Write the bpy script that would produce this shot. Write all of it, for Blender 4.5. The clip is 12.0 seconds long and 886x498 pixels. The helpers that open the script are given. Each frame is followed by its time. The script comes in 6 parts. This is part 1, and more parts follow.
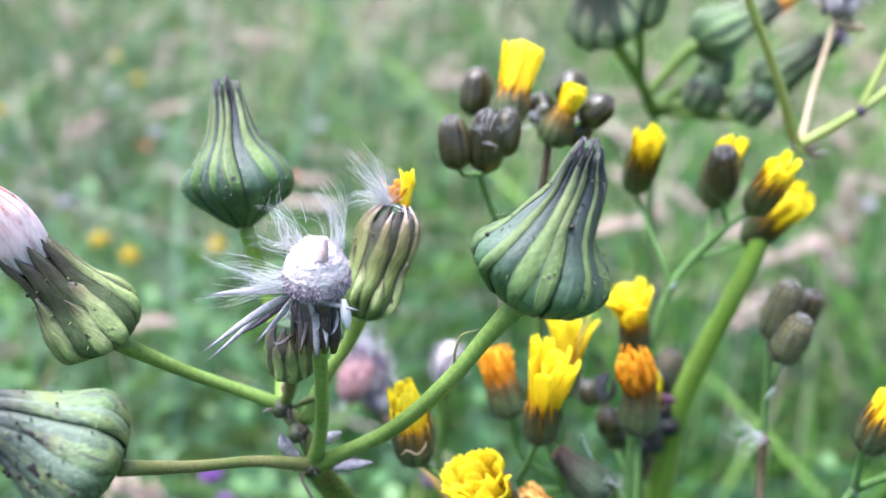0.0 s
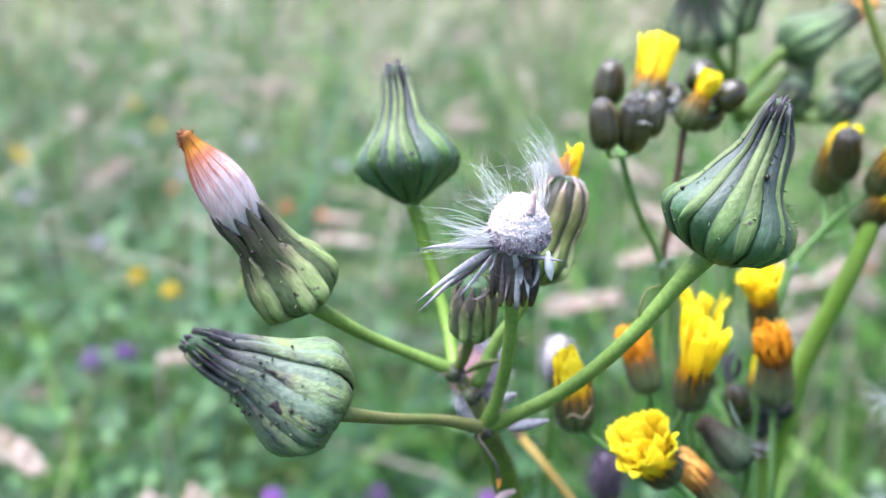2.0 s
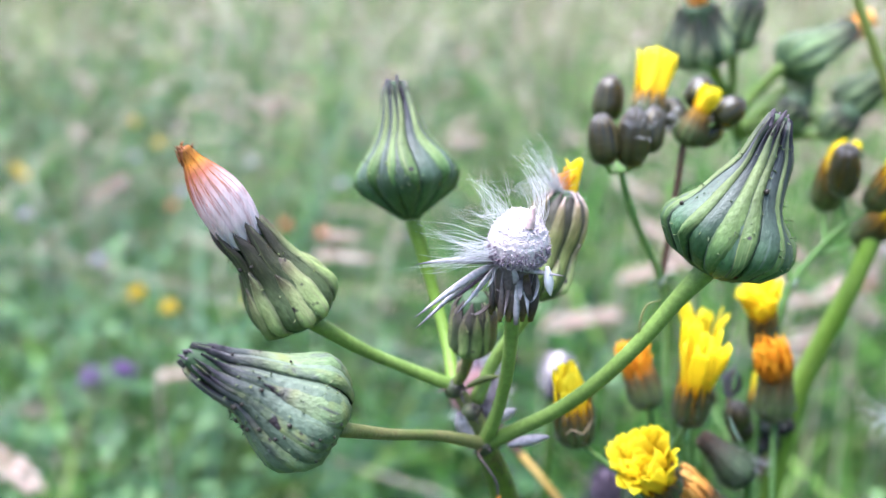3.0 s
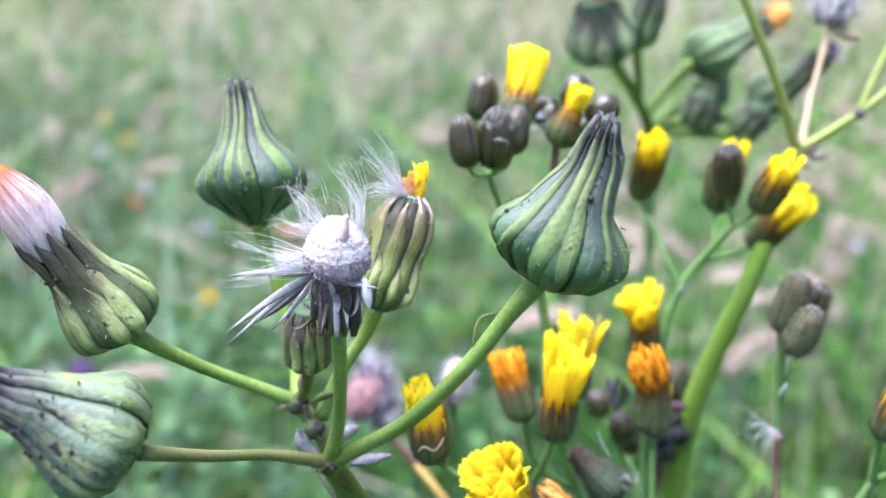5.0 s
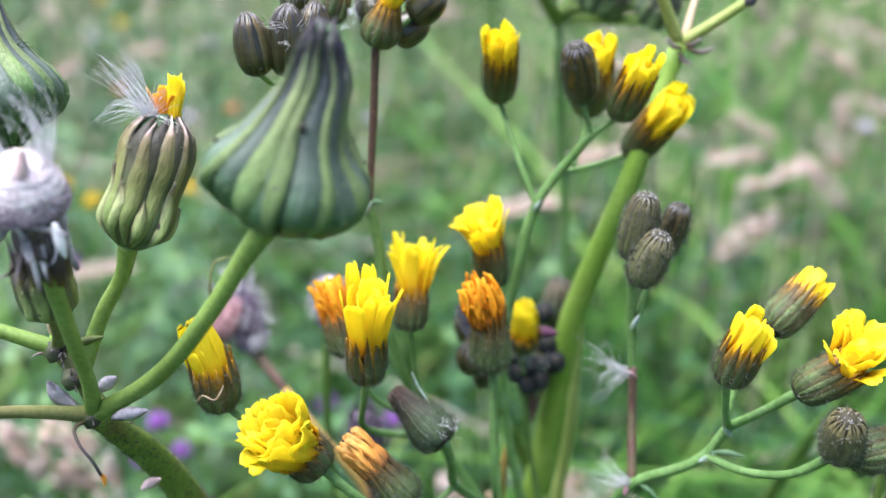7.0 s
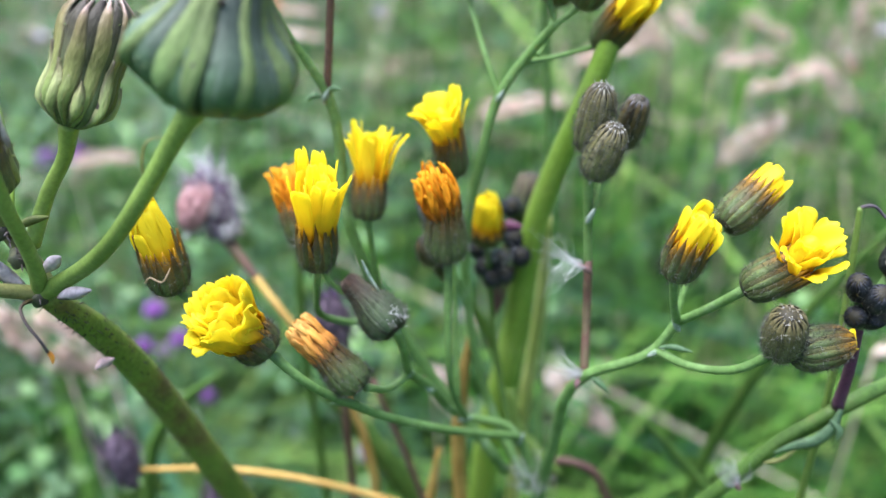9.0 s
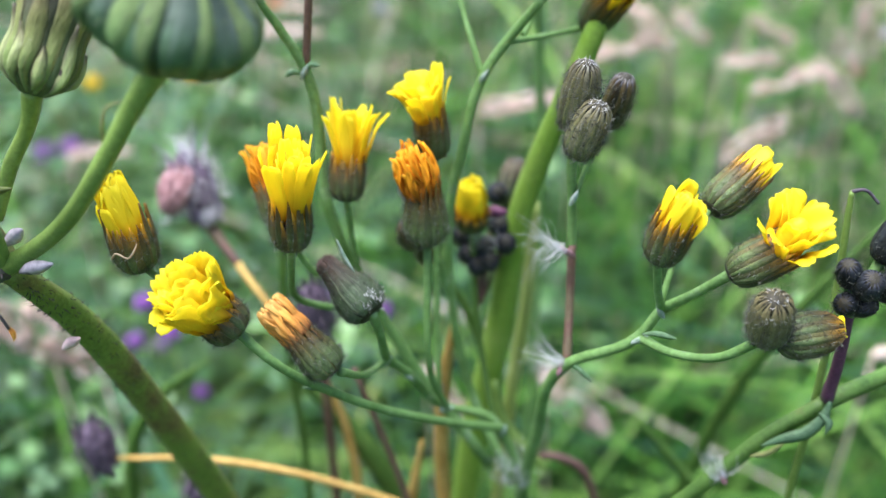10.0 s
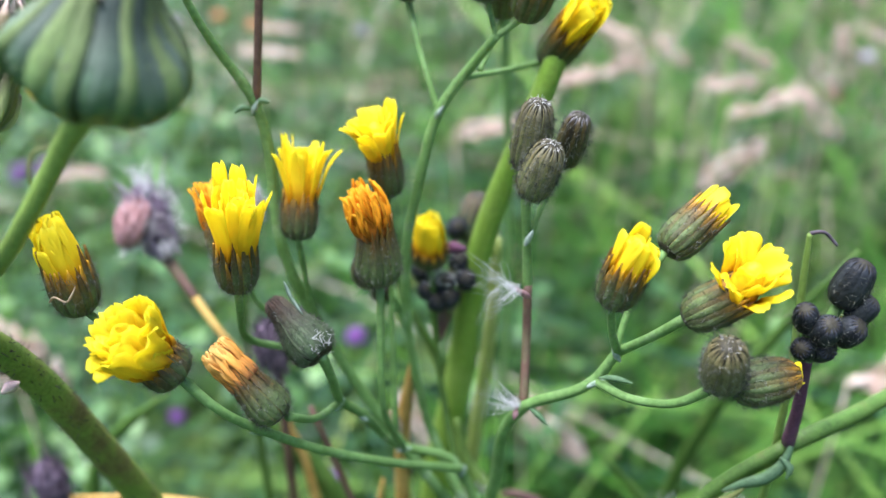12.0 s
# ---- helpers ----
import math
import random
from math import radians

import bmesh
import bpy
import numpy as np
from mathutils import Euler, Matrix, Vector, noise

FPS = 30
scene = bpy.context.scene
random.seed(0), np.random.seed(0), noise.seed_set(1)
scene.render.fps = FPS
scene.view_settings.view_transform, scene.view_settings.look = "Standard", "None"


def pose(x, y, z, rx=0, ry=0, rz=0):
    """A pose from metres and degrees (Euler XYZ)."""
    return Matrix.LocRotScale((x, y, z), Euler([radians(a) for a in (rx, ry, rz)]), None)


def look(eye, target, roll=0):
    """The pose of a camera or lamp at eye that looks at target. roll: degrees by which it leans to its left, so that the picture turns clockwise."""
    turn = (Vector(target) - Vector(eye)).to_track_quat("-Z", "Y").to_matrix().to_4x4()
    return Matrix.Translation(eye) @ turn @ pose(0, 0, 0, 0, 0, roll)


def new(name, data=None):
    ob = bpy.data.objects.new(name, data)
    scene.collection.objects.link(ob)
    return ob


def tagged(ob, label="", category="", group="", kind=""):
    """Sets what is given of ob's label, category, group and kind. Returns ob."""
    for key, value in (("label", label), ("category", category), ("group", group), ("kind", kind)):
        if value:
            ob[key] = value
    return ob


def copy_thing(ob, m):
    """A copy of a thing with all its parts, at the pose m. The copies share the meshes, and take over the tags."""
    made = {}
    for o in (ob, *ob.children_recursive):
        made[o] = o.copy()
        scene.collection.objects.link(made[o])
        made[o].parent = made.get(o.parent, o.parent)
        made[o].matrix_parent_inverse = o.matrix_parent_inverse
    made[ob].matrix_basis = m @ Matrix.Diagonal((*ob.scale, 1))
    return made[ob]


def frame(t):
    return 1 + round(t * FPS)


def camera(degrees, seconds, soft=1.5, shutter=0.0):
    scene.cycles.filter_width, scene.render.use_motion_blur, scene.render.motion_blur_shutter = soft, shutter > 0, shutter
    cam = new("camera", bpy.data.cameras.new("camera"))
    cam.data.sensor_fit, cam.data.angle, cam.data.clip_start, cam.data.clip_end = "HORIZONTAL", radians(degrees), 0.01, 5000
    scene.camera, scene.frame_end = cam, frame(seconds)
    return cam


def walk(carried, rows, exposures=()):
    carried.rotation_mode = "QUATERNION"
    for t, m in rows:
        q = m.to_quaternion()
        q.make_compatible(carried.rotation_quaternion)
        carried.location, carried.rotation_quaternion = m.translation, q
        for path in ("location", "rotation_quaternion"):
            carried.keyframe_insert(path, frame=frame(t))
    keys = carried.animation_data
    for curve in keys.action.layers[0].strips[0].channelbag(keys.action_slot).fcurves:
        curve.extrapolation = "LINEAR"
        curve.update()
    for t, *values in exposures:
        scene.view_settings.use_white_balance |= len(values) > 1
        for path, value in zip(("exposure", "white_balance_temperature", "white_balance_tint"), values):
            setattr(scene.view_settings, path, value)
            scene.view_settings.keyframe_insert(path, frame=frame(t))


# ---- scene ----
cam = camera(47.1, 12.0)
PATH = [
    (0, (0.00935, 0.00162, 0.51014), (-0.00605, 0.27638, 0.39068), 0.57),
    (0.5, (0.00286, -0.00352, 0.50384), (-0.01047, 0.27333, 0.38906), 0.88),
    (1, (-0.00594, -0.01062, 0.50351), (-0.02147, 0.26895, 0.39582), 0.47),
    (1.5, (-0.01684, -0.01169, 0.50391), (-0.02968, 0.26922, 0.39938), 0.28),
    (2, (-0.01455, -0.01098, 0.50216), (-0.02710, 0.26995, 0.39766), 0.06),
    (2.5, (-0.01504, -0.01267, 0.50067), (-0.02713, 0.27000, 0.40090), 0.06),
    (2.7, (-0.01514, -0.01207, 0.50110), (-0.02729, 0.27077, 0.40182), 0.16),
    (4.3, (-0.00293, -0.00784, 0.50269), (-0.01915, 0.27327, 0.39917), -0.73),
    (4.5, (-0.00067, -0.00707, 0.50050), (-0.01532, 0.27435, 0.39762), -0.37),
    (5, (0.00579, -0.00282, 0.50130), (-0.00580, 0.27929, 0.39993), -0.10),
    (5.5, (0.01076, -0.00038, 0.50599), (0.00005, 0.28156, 0.40402), -0.28),
    (6, (0.01755, -0.00080, 0.50972), (0.00111, 0.27927, 0.40347), -1.54),
    (6.5, (0.02984, 0.00879, 0.50521), (0.01130, 0.28536, 0.39046), -1.20),
    (7, (0.03681, 0.01824, 0.49985), (0.01307, 0.28522, 0.36512), -1.80),
    (7.5, (0.04394, 0.02746, 0.49872), (0.01692, 0.28583, 0.34867), -1.46),
    (7.7, (0.04740, 0.02939, 0.49849), (0.01976, 0.28606, 0.34567), -1.52),
    (9.3, (0.04527, 0.01810, 0.49754), (0.01541, 0.26987, 0.33715), -0.87),
    (9.5, (0.04555, 0.02004, 0.49516), (0.01500, 0.27222, 0.33557), -0.57),
    (10, (0.04852, 0.02123, 0.49317), (0.01847, 0.27393, 0.33430), -0.61),
    (10.5, (0.04947, 0.02380, 0.49145), (0.02096, 0.27705, 0.33317), -0.60),
    (11, (0.04954, 0.02508, 0.49233), (0.02181, 0.27900, 0.33499), -0.53),
    (11.5, (0.05155, 0.02487, 0.49266), (0.02406, 0.28005, 0.33733), -0.22),
    (12, (0.05254, 0.02591, 0.49412), (0.02592, 0.28160, 0.33948), -0.11),
]
EXPOSURE = [(0, 1.48, 5760, 16), (2.5, 1.52, 5720, 17), (5.5, 1.56, 5720, 19), (6.5, 1.52, 5800, 17), (7, 1.40, 5980, 16), (9.5, 1.38, 6000, 14), (12, 1.40, 6000, 14)]
walk(cam, [(t, look(eye, target, roll)) for t, eye, target, roll in PATH], EXPOSURE)
cam.data.dof.use_dof = True
cam.data.dof.focus_distance = 0.119
cam.data.dof.aperture_fstop = 15.5

# ---- sky and sun: a bright, thinly overcast day ----
world = bpy.data.worlds.new("sky")
scene.world = world
world.use_nodes = True
sky = world.node_tree.nodes.new("ShaderNodeTexSky")
sky.sky_type, sky.sun_disc = "NISHITA", False
sky.sun_elevation, sky.sun_rotation = radians(55), radians(-30)
sky.air_density, sky.dust_density = 1.0, 3.0
world.node_tree.links.new(sky.outputs[0], world.node_tree.nodes["Background"].inputs[0])
world.node_tree.nodes["Background"].inputs[1].default_value = 0.115
sun = new("sun", bpy.data.lights.new("sun", "SUN"))
sun.data.energy, sun.data.angle, sun.data.color = 4.2, radians(50), (1.0, 0.97, 0.93)
sun.matrix_world = look((-0.6, 0.1, 3.0), (0, 0.3, 0))


# ---- materials ----
def link(nt, a, b):
    nt.links.new(a, b)


def ramp_node(nt, stops, fac):
    n = nt.nodes.new("ShaderNodeValToRGB")
    els = n.color_ramp.elements
    while len(els) < len(stops):
        els.new(0.5)
    for e, (p, c) in zip(els, stops):
        e.position, e.color = p, (*c, 1)
    link(nt, fac, n.inputs[0])
    return n.outputs[0]


def mix_node(nt, mode, fac, a, b):
    n = nt.nodes.new("ShaderNodeMix")
    n.data_type, n.blend_type = "RGBA", mode
    for value, socket in ((fac, n.inputs[0]), (a, n.inputs[6]), (b, n.inputs[7])):
        if hasattr(value, "is_linked"):
            link(nt, value, socket)
        elif isinstance(value, tuple):
            socket.default_value = (*value, 1)
        else:
            socket.default_value = value
    return n.outputs[2]


def noise_node(nt, coord, scale, detail=3.0, rough=0.6, stretch=None):
    n = nt.nodes.new("ShaderNodeTexNoise")
    n.inputs["Scale"].default_value, n.inputs["Detail"].default_value, n.inputs["Roughness"].default_value = scale, detail, rough
    if stretch:
        m = nt.nodes.new("ShaderNodeMapping")
        m.inputs["Scale"].default_value = stretch
        link(nt, coord, m.inputs[0])
        coord = m.outputs[0]
    link(nt, coord, n.inputs["Vector"])
    return n.outputs[0]


def surface(name, stops, drive="noise", scale=300.0, over=None, vary=0.3, grain=1500.0, rough=0.6, bump=0.3, bumps=2500.0,
            glow=0.0, rand="", rand_by=0.3, spots=None, stretch=None, coat=0.3, patch=None, veins=None, tint=None):
    """A procedural surface. stops: colours along drive (noise, u or v of the mesh). over: (colour, drive, stops of its mask).
    glow: share of light let through; rand: object or island; spots: (colour, scale, from, to).
    veins: (colour, lines across, along, from, to), streaks that run lengthwise; tint: (colour, scale, from, to), broad patches."""
    patch = vary * 0.7 if patch is None else patch
    m = bpy.data.materials.new(name)
    m.use_nodes = True
    nt = m.node_tree
    bsdf = nt.nodes["Principled BSDF"]
    tc = nt.nodes.new("ShaderNodeTexCoord")
    sep = nt.nodes.new("ShaderNodeSeparateXYZ")
    link(nt, tc.outputs["UV"], sep.inputs[0])
    geo = nt.nodes.new("ShaderNodeNewGeometry")
    info = nt.nodes.new("ShaderNodeObjectInfo")
    coord = tc.outputs["Object"]
    base = noise_node(nt, coord, scale, 4.0, 0.6, stretch)

    def driver(d):
        return {"u": sep.outputs[0], "v": sep.outputs[1], "noise": base, "island": geo.outputs["Random Per Island"],
                "object": info.outputs["Random"]}[d]

    col = ramp_node(nt, stops, driver(drive))
    if over:
        edge_colour, d, mask = over
        f = driver(d)
        if d in "uv":
            wob = nt.nodes.new("ShaderNodeMath")
            wob.operation, wob.inputs[1].default_value = "MULTIPLY_ADD", 0.25
            link(nt, base, wob.inputs[0])
            link(nt, f, wob.inputs[2])
            less = nt.nodes.new("ShaderNodeMath")
            less.operation, less.inputs[1].default_value = "SUBTRACT", 0.125
            link(nt, wob.outputs[0], less.inputs[0])
            f = less.outputs[0]
        col = mix_node(nt, "MIX", ramp_node(nt, mask, f), col, edge_colour)
    fine = noise_node(nt, coord, grain, 3.0, 0.65, stretch)
    val = ramp_node(nt, [(0.25, (1 - vary,) * 3), (0.75, (1 + vary,) * 3)], fine)
    col = mix_node(nt, "MULTIPLY", 1.0, col, val)
    broad = ramp_node(nt, [(0.3, (1 - patch,) * 3), (0.7, (1 + patch,) * 3)], noise_node(nt, coord, scale * 0.35, 2.0))
    col = mix_node(nt, "MULTIPLY", 1.0, col, broad)
    if rand:
        r = ramp_node(nt, [(0.0, (1 - rand_by,) * 3), (1.0, (1 + rand_by,) * 3)], driver(rand))
        col = mix_node(nt, "MULTIPLY", 1.0, col, r)
    if tint:
        shade, s, lo, hi = tint
        col = mix_node(nt, "MIX", ramp_node(nt, [(lo, (0, 0, 0)), (hi, (0.85, 0.85, 0.85))], noise_node(nt, coord, s, 2.0, 0.5)), col, shade)
    if veins:
        shade, across, along, lo, hi = veins
        shift = nt.nodes.new("ShaderNodeMath")
        shift.operation, shift.inputs[1].default_value = "MULTIPLY", 37.0
        link(nt, info.outputs["Random"], shift.inputs[0])
        grid = nt.nodes.new("ShaderNodeCombineXYZ")
        for k, (socket, size) in enumerate(((sep.outputs[0], across), (sep.outputs[1], along))):
            mul = nt.nodes.new("ShaderNodeMath")
            mul.operation, mul.inputs[1].default_value = "MULTIPLY", size
            link(nt, socket, mul.inputs[0])
            link(nt, mul.outputs[0], grid.inputs[k])
        link(nt, shift.outputs[0], grid.inputs[2])
        col = mix_node(nt, "MIX", ramp_node(nt, [(lo, (0, 0, 0)), (hi, (0.9, 0.9, 0.9))], noise_node(nt, grid.outputs[0], 1.0, 3.0, 0.6)), col, shade)
    if spots:
        dot, s, lo, hi = spots
        sp = ramp_node(nt, [(lo, (0, 0, 0)), (hi, (1, 1, 1))], noise_node(nt, coord, s, 1.0, 0.4))
        col = mix_node(nt, "MIX", sp, col, dot)
    link(nt, col, bsdf.inputs["Base Color"])
    bsdf.inputs["Roughness"].default_value = rough
    bsdf.inputs["Specular IOR Level"].default_value = coat
    if bump:
        b = nt.nodes.new("ShaderNodeBump")
        b.inputs["Strength"].default_value, b.inputs["Distance"].default_value = bump, 0.0003
        link(nt, noise_node(nt, coord, bumps, 3.0, 0.6, stretch), b.inputs["Height"])
        link(nt, b.outputs[0], bsdf.inputs["Normal"])
    if glow:
        t = nt.nodes.new("ShaderNodeBsdfTranslucent")
        link(nt, col, t.inputs[0])
        s = nt.nodes.new("ShaderNodeMixShader")
        s.inputs[0].default_value = glow
        link(nt, bsdf.outputs[0], s.inputs[1])
        link(nt, t.outputs[0], s.inputs[2])
        link(nt, s.outputs[0], nt.nodes["Material Output"].inputs[0])
    return m


EDGES = [(0.0, (1, 1, 1)), (0.10, (0.75, 0.75, 0.75)), (0.2, (0, 0, 0)), (0.8, (0, 0, 0)), (0.9, (0.75, 0.75, 0.75)), (1.0, (1, 1, 1))]
M_LIGHT = surface("pale_green_bract", [(0.0, (0.055, 0.115, 0.04)), (0.14, (0.085, 0.17, 0.055)), (0.35, (0.135, 0.205, 0.068)), (0.7, (0.18, 0.225, 0.092)), (0.88, (0.14, 0.17, 0.095)), (0.95, (0.09, 0.09, 0.08)), (1.0, (0.04, 0.035, 0.05))],
                  "v", 350, over=((0.05, 0.07, 0.055), "u", EDGES), vary=0.3, rough=0.5, rand="object", rand_by=0.25, bump=0.6, glow=0.1, stretch=(1, 1, 0.35), coat=0.3,
                  veins=((0.27, 0.31, 0.13), 7.0, 1.3, 0.54, 0.72), spots=((0.05, 0.04, 0.045), 520, 0.73, 0.77))
M_SLATE = surface("slate_green_bract", [(0.0, (0.06, 0.13, 0.045)), (0.2, (0.062, 0.135, 0.055)), (0.38, (0.07, 0.108, 0.072)), (0.6, (0.075, 0.096, 0.078)), (0.8, (0.06, 0.065, 0.07)), (0.92, (0.035, 0.03, 0.045)), (1.0, (0.018, 0.014, 0.022))],
                  "v", 350, vary=0.3, rough=0.45, rand="object", rand_by=0.3, bump=0.5, stretch=(1, 1, 0.35), coat=0.35, veins=((0.13, 0.17, 0.14), 8.0, 1.2, 0.56, 0.75))
M_DULL = surface("olive_green_bract", [(0.0, (0.12, 0.18, 0.055)), (0.3, (0.24, 0.31, 0.11)), (0.65, (0.23, 0.27, 0.11)), (0.85, (0.15, 0.14, 0.07)), (1.0, (0.06, 0.042, 0.04))],
                 "v", 350, over=((0.085, 0.085, 0.06), "u", [(0.0, (1, 1, 1)), (0.25, (0, 0, 0)), (0.75, (0, 0, 0)), (1.0, (1, 1, 1))]),
                 vary=0.3, rough=0.5, rand="object", rand_by=0.3, spots=((0.04, 0.03, 0.03), 600, 0.69, 0.73), bump=0.7, stretch=(1, 1, 0.35), veins=((0.29, 0.31, 0.14), 6.0, 1.5, 0.53, 0.70))
M_WORN = surface("worn_green_bract", [(0.0, (0.10, 0.15, 0.045)), (0.3, (0.15, 0.225, 0.10)), (0.6, (0.17, 0.215, 0.115)), (0.74, (0.12, 0.125, 0.09)), (0.86, (0.05, 0.042, 0.055)), (1.0, (0.018, 0.014, 0.022))],
                 "v", 350, over=((0.085, 0.10, 0.09), "noise", [(0.50, (0, 0, 0)), (0.64, (0.85, 0.85, 0.85))]), vary=0.35, rough=0.5, rand="object", rand_by=0.2, spots=((0.03, 0.022, 0.025), 480, 0.66, 0.70), bump=0.8, stretch=(1, 1, 0.5),
                 veins=((0.06, 0.055, 0.065), 5.0, 1.6, 0.60, 0.72), tint=((0.20, 0.23, 0.08), 260, 0.52, 0.70))
M_ASH = surface("ashy_green_bract", [(0.0, (0.10, 0.14, 0.06)), (0.3, (0.12, 0.165, 0.11)), (0.6, (0.12, 0.15, 0.115)), (0.76, (0.085, 0.085, 0.085)), (0.88, (0.035, 0.03, 0.04)), (1.0, (0.016, 0.013, 0.02))], "v", 350, vary=0.35, rough=0.5, rand="object", rand_by=0.25,
                bump=0.7, stretch=(1, 1, 0.5), veins=((0.19, 0.23, 0.13), 6.0, 1.3, 0.52, 0.7))
M_MOSS = surface("mossy_green_bract", [(0.0, (0.07, 0.11, 0.04)), (0.4, (0.075, 0.10, 0.042)), (0.7, (0.06, 0.058, 0.034)), (1.0, (0.045, 0.034, 0.034))], "v", 350, vary=0.35, rough=0.5, rand="object", rand_by=0.3, bump=0.6, stretch=(1, 1, 0.35),
                 veins=((0.13, 0.15, 0.065), 6.0, 1.5, 0.56, 0.74))
M_MURK = surface("brown_green_bract", [(0.0, (0.07, 0.10, 0.035)), (0.4, (0.075, 0.095, 0.048)), (0.75, (0.065, 0.058, 0.046)), (1.0, (0.05, 0.035, 0.04))],
                 "v", 350, vary=0.35, rough=0.5, rand="object", rand_by=0.4, bump=0.6, stretch=(1, 1, 0.35), veins=((0.15, 0.15, 0.07), 6.0, 1.5, 0.56, 0.74))
M_RIB = surface("olive_rib_bract", [(0.0, (0.09, 0.16, 0.05)), (0.3, (0.14, 0.18, 0.055)), (0.6, (0.15, 0.155, 0.055)), (0.84, (0.15, 0.115, 0.06)), (0.94, (0.50, 0.36, 0.33)), (1.0, (0.72, 0.58, 0.55))],
                "v", 350, over=((0.10, 0.09, 0.06), "u", [(0.0, (1, 1, 1)), (0.22, (0, 0, 0)), (0.78, (0, 0, 0)), (1.0, (1, 1, 1))]), vary=0.3, rough=0.45, rand="object", rand_by=0.3, bump=0.7, stretch=(1, 1, 0.35), veins=((0.24, 0.23, 0.09), 6.0, 1.2, 0.52, 0.70))
M_DIM = surface("dim_green_bract", [(0.0, (0.10, 0.16, 0.06)), (0.4, (0.22, 0.30, 0.14)), (0.75, (0.19, 0.22, 0.12)), (1.0, (0.09, 0.07, 0.06))], "v", 350, vary=0.35, rough=0.5, rand="object", rand_by=0.3, bump=0.5)
M_GLOOM = surface("gloomy_green_bract", [(0.0, (0.06, 0.11, 0.045)), (0.5, (0.09, 0.13, 0.075)), (1.0, (0.05, 0.045, 0.042))], "v", 350, vary=0.35, rough=0.5, rand="object", rand_by=0.4, bump=0.5)
M_SPECK = surface("dark_speck", [(0.3, (0.02, 0.017, 0.015)), (0.7, (0.05, 0.04, 0.03))], scale=900, vary=0.3, rough=0.35, bump=0)
M_BLOTCH = surface("rusty_blotch", [(0.3, (0.06, 0.03, 0.02)), (0.7, (0.16, 0.06, 0.03))], scale=1500, vary=0.4, rough=0.6)
M_CORE = surface("green_core", [(0.3, (0.035, 0.075, 0.03)), (0.7, (0.06, 0.10, 0.05))], vary=0.3)
M_PITH = surface("dark_pith", [(0.3, (0.018, 0.017, 0.009)), (0.7, (0.03, 0.027, 0.014))], vary=0.3)
M_TIPS = surface("withered_tip", [(0.3, (0.03, 0.025, 0.035)), (0.7, (0.11, 0.09, 0.11))], scale=900, vary=0.4)
M_STEM = surface("fresh_green_stem", [(0.3, (0.145, 0.24, 0.045)), (0.7, (0.215, 0.325, 0.075))], scale=180, vary=0.22, rough=0.42, bump=0.25, glow=0.12, coat=0.4)
M_STEM_OLD = surface("brownish_stem", [(0.3, (0.075, 0.095, 0.028)), (0.55, (0.115, 0.145, 0.04)), (0.75, (0.10, 0.065, 0.04))], scale=150, vary=0.3, rough=0.5, bump=0.4)
M_STEM_TAN = surface("tan_green_stem", [(0.3, (0.14, 0.18, 0.05)), (0.6, (0.20, 0.20, 0.075)), (0.8, (0.20, 0.14, 0.08))], scale=170, vary=0.25, rough=0.5, bump=0.3, glow=0.08)
M_STEM_FOOT = surface("hairy_green_stem", [(0.3, (0.10, 0.18, 0.025)), (0.5, (0.15, 0.225, 0.036)), (0.62, (0.13, 0.125, 0.035)), (0.75, (0.085, 0.05, 0.028))], scale=120, vary=0.3, rough=0.5, bump=0.4)
M_STEM_PALE = surface("yellow_green_stem", [(0.3, (0.18, 0.32, 0.036)), (0.7, (0.26, 0.40, 0.075))], scale=120, vary=0.18, rough=0.45, bump=0.2, glow=0.15)
M_STEM_FORK = surface("pale_yellow_stem", [(0.3, (0.27, 0.34, 0.075)), (0.7, (0.38, 0.43, 0.14))], scale=120, vary=0.2, rough=0.5, bump=0.2, glow=0.15)
M_STEM_GREY = surface("grey_green_stem", [(0.3, (0.10, 0.205, 0.048)), (0.6, (0.16, 0.29, 0.09)), (0.8, (0.29, 0.38, 0.24))], scale=260, vary=0.25, rough=0.55, bump=0.35, glow=0.08)
M_STEM_RED = surface("purple_stem", [(0.3, (0.085, 0.045, 0.038)), (0.55, (0.13, 0.075, 0.055)), (0.75, (0.15, 0.16, 0.075))], scale=160, vary=0.3, rough=0.5, bump=0.3)
M_STRAW = surface("straw", [(0.3, (0.34, 0.20, 0.045)), (0.7, (0.50, 0.34, 0.10))], scale=140, vary=0.3, rough=0.65)
M_BLUSH = surface("blush_stem", [(0.3, (0.34, 0.26, 0.15)), (0.7, (0.48, 0.36, 0.25))], scale=140, vary=0.25, rough=0.6)
M_STEM_DARK = surface("dark_green_stem", [(0.3, (0.042, 0.095, 0.016)), (0.6, (0.075, 0.15, 0.026)), (0.8, (0.095, 0.09, 0.03))], scale=180, vary=0.3, rough=0.5, bump=0.3)
M_PLUM = surface("plum_stem", [(0.3, (0.09, 0.025, 0.07)), (0.7, (0.15, 0.06, 0.11))], scale=200, vary=0.3, rough=0.5, bump=0.3)
M_OLIVE = surface("olive_bract", [(0.0, (0.105, 0.15, 0.055)), (0.35, (0.11, 0.125, 0.05)), (0.75, (0.105, 0.10, 0.042)), (1.0, (0.12, 0.095, 0.045))],
                  "v", 500, over=((0.055, 0.06, 0.03), "u", EDGES), vary=0.3, grain=2600, rough=0.5, rand="object", rand_by=0.25, bump=0.6, veins=((0.23, 0.23, 0.10), 6.0, 1.6, 0.56, 0.76))
